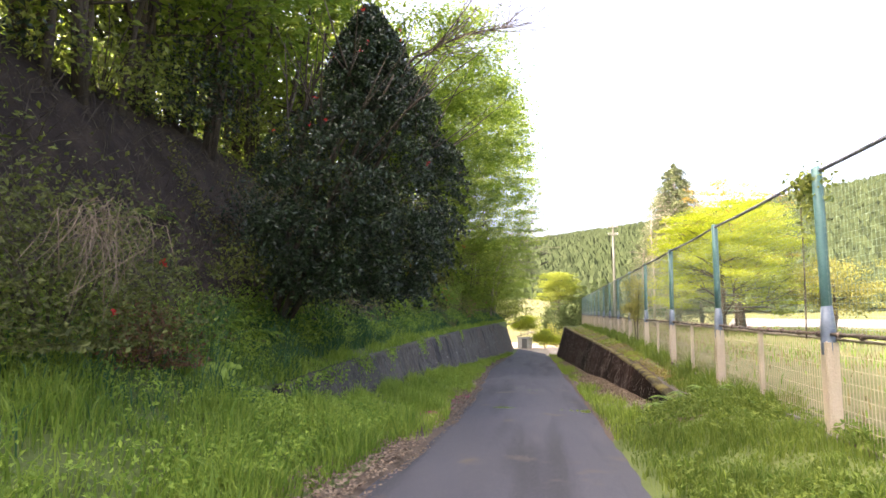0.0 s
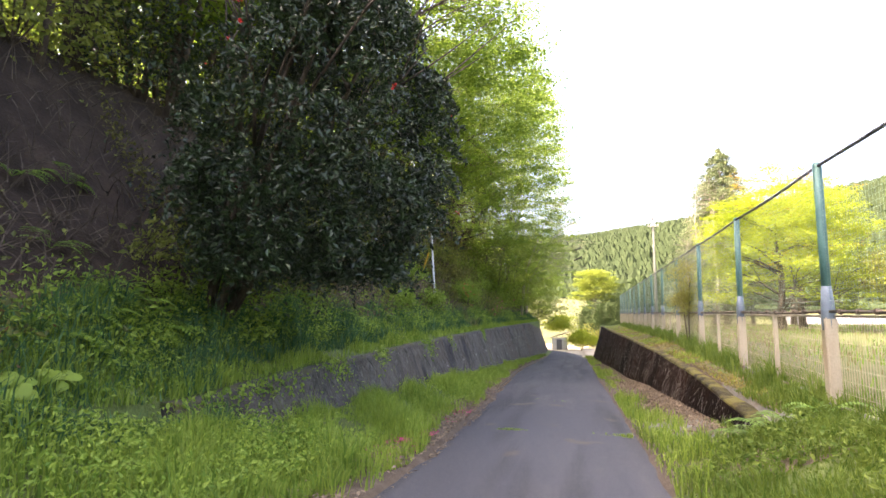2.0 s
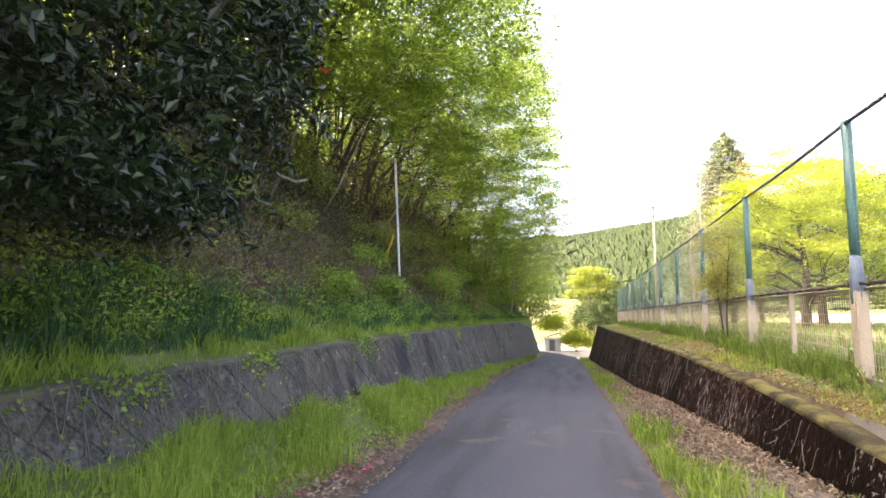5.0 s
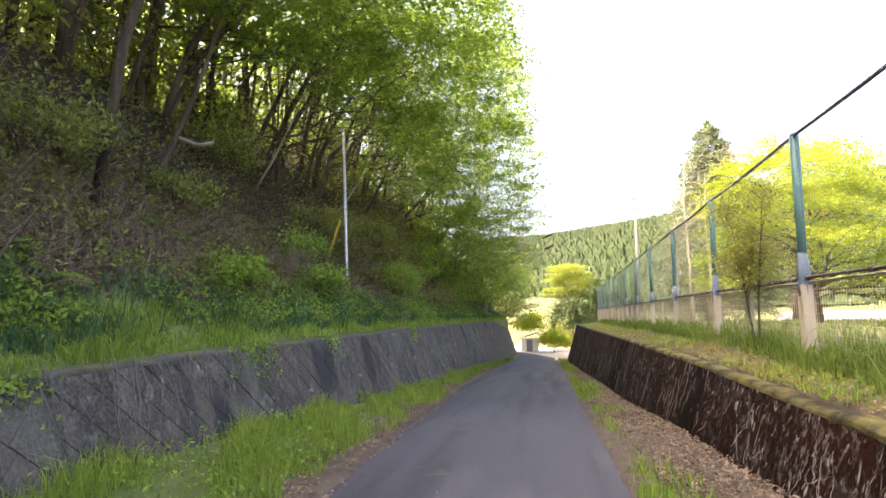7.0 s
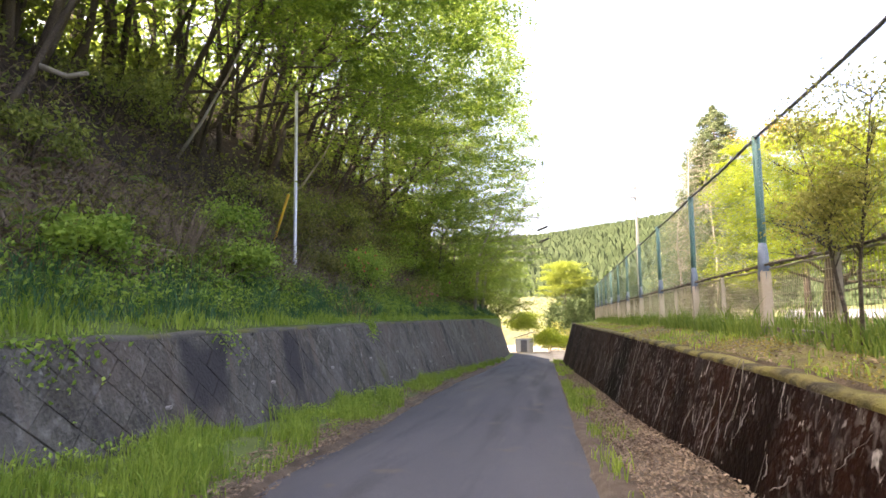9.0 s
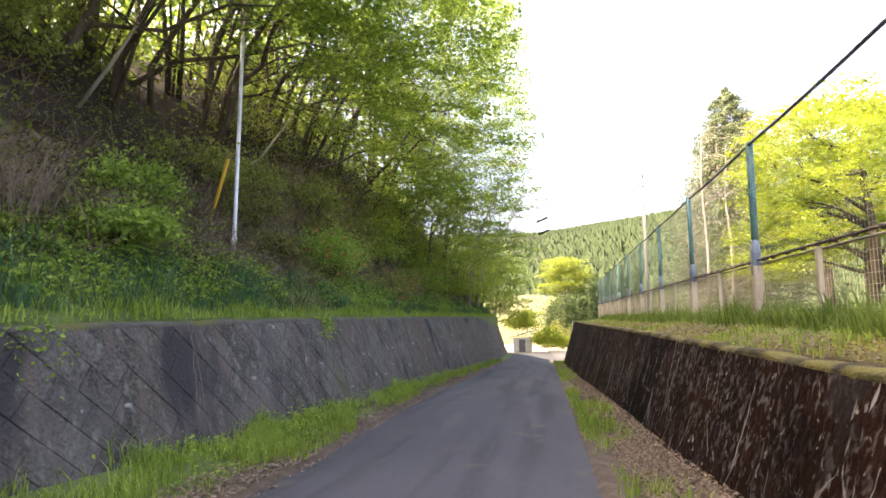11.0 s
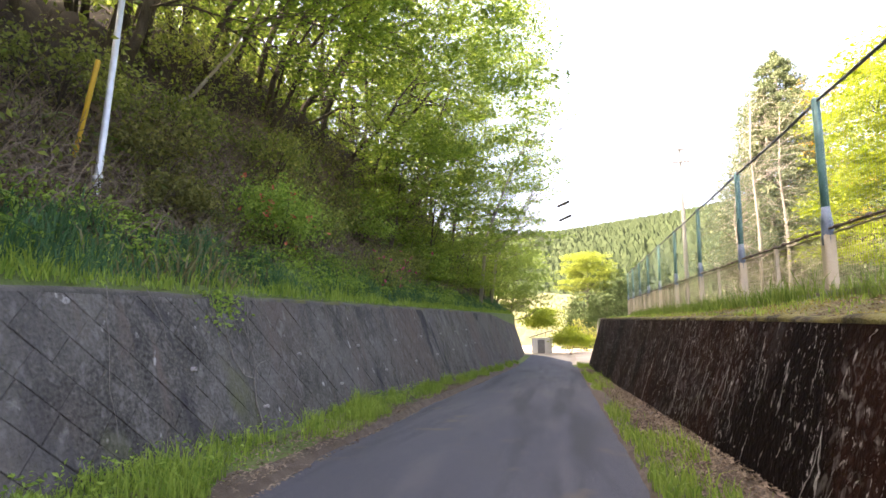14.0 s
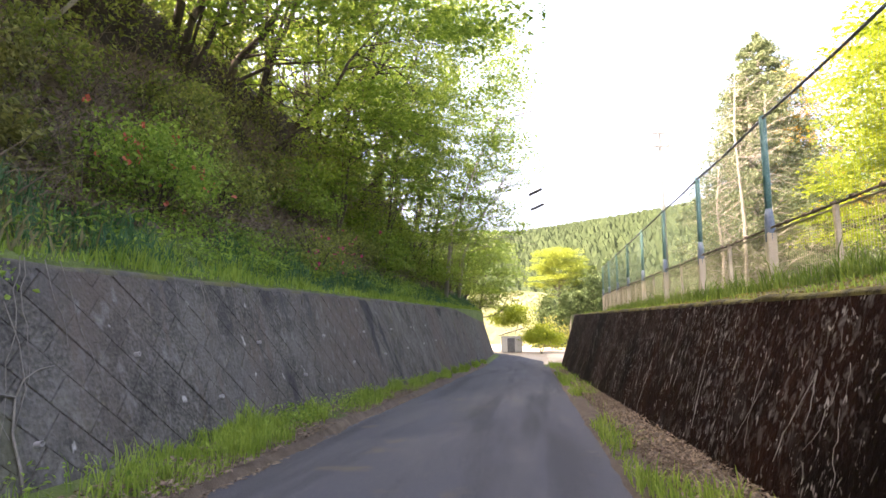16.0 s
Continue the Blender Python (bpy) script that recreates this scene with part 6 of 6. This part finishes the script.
bough("slim grey stem leaning on the bank", [(-8.9, 33.4, 4.7), (-8.3, 33.9, 5.3), (-7.7, 34.5, 6.6), (-7.2, 35.2, 8.4)], 0.05, PALE_BARK)


def overhang():
    """A bare crown reaching over the lane from a slim tree on the bank."""
    rnd = random.Random(44)
    g = float(height(-7.4, 19.6))
    t = thing("bare_tree", "slim tree with bare twigs reaching over the lane", "tree", (-7.4, 19.6, g))
    s, tips = Soup(), []
    q = [Vector((0, 0, -0.2)), Vector((0.3, 0.1, 3)), Vector((1.2, 0.3, 6.2)), Vector((2.8, 0.5, 8.2)), Vector((4.6, 0.6, 9.0)), Vector((6.4, 0.6, 9.2))]
    s.tube(q, [0.11, 0.09, 0.07, 0.05, 0.03, 0.008], 7)
    for k in range(46):
        p = q[3 + k % 2].lerp(q[4 + k % 2], rnd.random())
        limb(s, rnd, p, Vector((rnd.uniform(0.2, 1), rnd.uniform(-0.8, 0.8), rnd.uniform(-0.1, 0.75))).normalized(), rnd.uniform(1.2, 2.8), 0.018, 2, tips, 0.18)
    s.put("trunk", BARK, t, smooth=True)


overhang()

# ---- on the walls ----
def weep_pipe(side, y, z):
    fx = face_left(y, z) if side < 0 else face_right(y, z)
    t = thing("weep_pipe", "short pale drain pipe end set in the wall", "drain pipe", (fx, y, z), "drain pipes of the wall")
    bm = bmesh.new()
    o = bmesh.ops.create_cone(bm, cap_ends=False, segments=14, radius1=0.024, radius2=0.024, depth=0.14)["verts"]
    i = bmesh.ops.create_cone(bm, cap_ends=False, segments=14, radius1=0.018, radius2=0.018, depth=0.14)["verts"]
    top_o, top_i = sorted((v for v in o if v.co.z > 0), key=lambda v: math.atan2(v.co.y, v.co.x)), sorted((v for v in i if v.co.z > 0), key=lambda v: math.atan2(v.co.y, v.co.x))
    for k in range(14):
        bm.faces.new((top_o[k], top_o[(k + 1) % 14], top_i[(k + 1) % 14], top_i[k]))
    bmesh.ops.transform(bm, matrix=pose(0, 0, 0, 0, -side * 80, 0) @ pose(0, 0, 0), verts=bm.verts)
    bmesh.ops.recalc_face_normals(bm, faces=bm.faces)
    part("pipe", bm, POLE_GREY, t, smooth=True)


for k in range(11):
    weep_pipe(-1, 20.4 + 2.52 * k, -0.58)
    if k > 2:
        weep_pipe(-1, 21.65 + 2.52 * k, -1.16)


def wall_stem(side, y, seed, n):
    """A dry creeper: thin stems that hang on the face of a wall."""
    rnd = random.Random(seed)
    fx = face_left if side < 0 else face_right
    z0 = float(TOP_L(y) if side < 0 else TOP_R(y))
    t = thing("dry_creeper", "thin dry creeper stems hanging down the wall", "creeper", (fx(y, z0), y, z0), "creepers on the walls")
    o = Vector(t.location)
    s = Soup()
    for k in range(n):
        yy, z, pts = y + rnd.uniform(-0.35, 0.35), z0 + 0.04, []
        end = z0 - rnd.uniform(0.5, 1.6)
        drift = rnd.uniform(-0.35, 0.35)
        while z > end:
            pts.append(Vector((fx(yy, z) - side * 0.035, yy, z)) - o)
            z -= rnd.uniform(0.1, 0.2)
            yy += drift * 0.15 + rnd.uniform(-0.05, 0.05)
        if len(pts) > 2:
            s = Soup()
            s.tube(pts, [0.0045 * (1 - 0.6 * i / len(pts)) for i in range(len(pts))], 4)
            s.put("stem", CREEPER, t)


for k, (y, n) in enumerate([(10.6, 7), (11.4, 9), (12.2, 12), (13.0, 12), (13.8, 14), (14.6, 12), (15.3, 10), (16.3, 9), (17.2, 9), (18.0, 6), (20.6, 3), (24.2, 3), (27.3, 2), (28.6, 5), (29.6, 4), (31.6, 4), (33.0, 5), (35.4, 5), (38, 4), (41, 5), (45, 5)]):
    wall_stem(-1, y, 600 + k, n)
for k, (y, n) in enumerate([(20.5, 2), (26.2, 2)]):
    wall_stem(1, y, 650 + k, n)


def forked_creeper(y):
    """A thick dry stem that climbs the grey wall from its foot and forks."""
    z0 = float(ROAD_Z(y)) + 0.12
    t = thing("dry_creeper", "thick pale dry creeper forking up the grey wall", "creeper", (face_left(y, z0), y, z0), "creepers on the walls")
    on = lambda dy, z: Vector((face_left(y + dy, z0 + z) + 0.035 - face_left(y, z0), dy, z))
    for pts, r in (([on(0, -0.06), on(0.03, 0.2), on(0.02, 0.45), on(0.1, 0.7)], 0.014), ([on(0.1, 0.7), on(-0.1, 0.76), on(-0.22, 0.95), on(-0.26, 1.25), on(-0.24, 1.5)], 0.01),
                   ([on(0.1, 0.7), on(0.2, 0.82), on(0.34, 0.88), on(0.5, 0.9)], 0.008), ([on(0.02, 0.45), on(0.2, 0.75), on(0.22, 1.1), on(0.16, 1.42)], 0.006)):
        s = Soup()
        s.tube(pts, [r * (1 - 0.15 * i) for i in range(len(pts))], 7)
        s.put("stem", CREEPER, t, smooth=True)


forked_creeper(29.0)


def trailing(y, w, n, seed):
    """Green creeper spilling over the top of the grey wall."""
    r = np.random.default_rng(seed)
    yy = y + r.normal(0, w, n)
    z = TOP_L(yy) + 0.06 - np.abs(r.normal(0, 0.22, n))
    x = np.array([face_left(a, b) for a, b in zip(yy, z)]) + r.uniform(0.0, 0.07, n)
    v, f = leaves(r, np.stack([x, yy, z], 1), 0.06, 0.3, 0.7)
    t = thing("trailing_creeper", "green creeper spilling over the wall's top", "creeper", kind="", group="creepers on the walls")
    piece("foliage", v, f, HERB, t)


for k, (y, w, n) in enumerate([(12.6, 0.35, 260), (15.0, 0.25, 220), (19.0, 0.35, 240), (28.8, 0.22, 260), (22.0, 0.2, 90), (9.0, 0.5, 300), (10.4, 0.5, 260)]):
    trailing(y, w, n, 700 + k)


# ---- far houses ----
def house(at, size, h, label):
    g = float(height(*at))
    t = thing("house", label, "house", (*at, g))
    a, b = size
    part("wall", box_bm((-a, -b, -0.3), (a, b, h)), WHITE, t)
    bm = bmesh.new()
    vs = [bm.verts.new(p) for p in ((-a - 0.5, -b - 0.5, h), (a + 0.5, -b - 0.5, h), (a + 0.5, b + 0.5, h), (-a - 0.5, b + 0.5, h), (-a - 0.5, 0, h + b * 0.55), (a + 0.5, 0, h + b * 0.55))]
    for q in ((0, 1, 5, 4), (2, 3, 4, 5), (1, 2, 5), (3, 0, 4), (3, 2, 1, 0)):
        bm.faces.new([vs[i] for i in q])
    part("roof", bm, ROOF, t, "grey pitched roof")
    for k in range(3):
        x = -a + a * 2 * (k + 0.5) / 3
        w = part("window", box_bm((x - 0.6, -b - 0.04, 0.9), (x + 0.6, -b + 0.02, 2.0), 0.01), WHITE, t)
        part("pane", box_bm((x - 0.52, -b - 0.05, 0.98), (x + 0.52, -b - 0.03, 1.92)), GLASS_DARK, w)


house((27, 70), (4.5, 3), 2.6, "low white house beyond the field")
house((38, 72), (5, 3), 2.6, "low white house beyond the field")
def gate_shed():
    t = thing("garden_shed", "low pale shed with a slanting grey roof", "shed", (-1.9, 80.8, -3.75))
    part("wall", box_bm((-1.1, -0.5, 0), (0.9, 0.5, 1.5), 0.02), WHITE, t)
    bm = box_bm((-1.4, -0.8, 1.5), (1.1, 0.8, 1.58), 0.01)
    for v in bm.verts:
        v.co.z += (v.co.x + 1.4) * 0.3
    part("roof", bm, ROOF, t, "slanting grey roof")
    part("door", box_bm((-0.5, -0.54, 0), (0.2, -0.48, 1.35), 0.01), ROOF, t)


gate_shed()
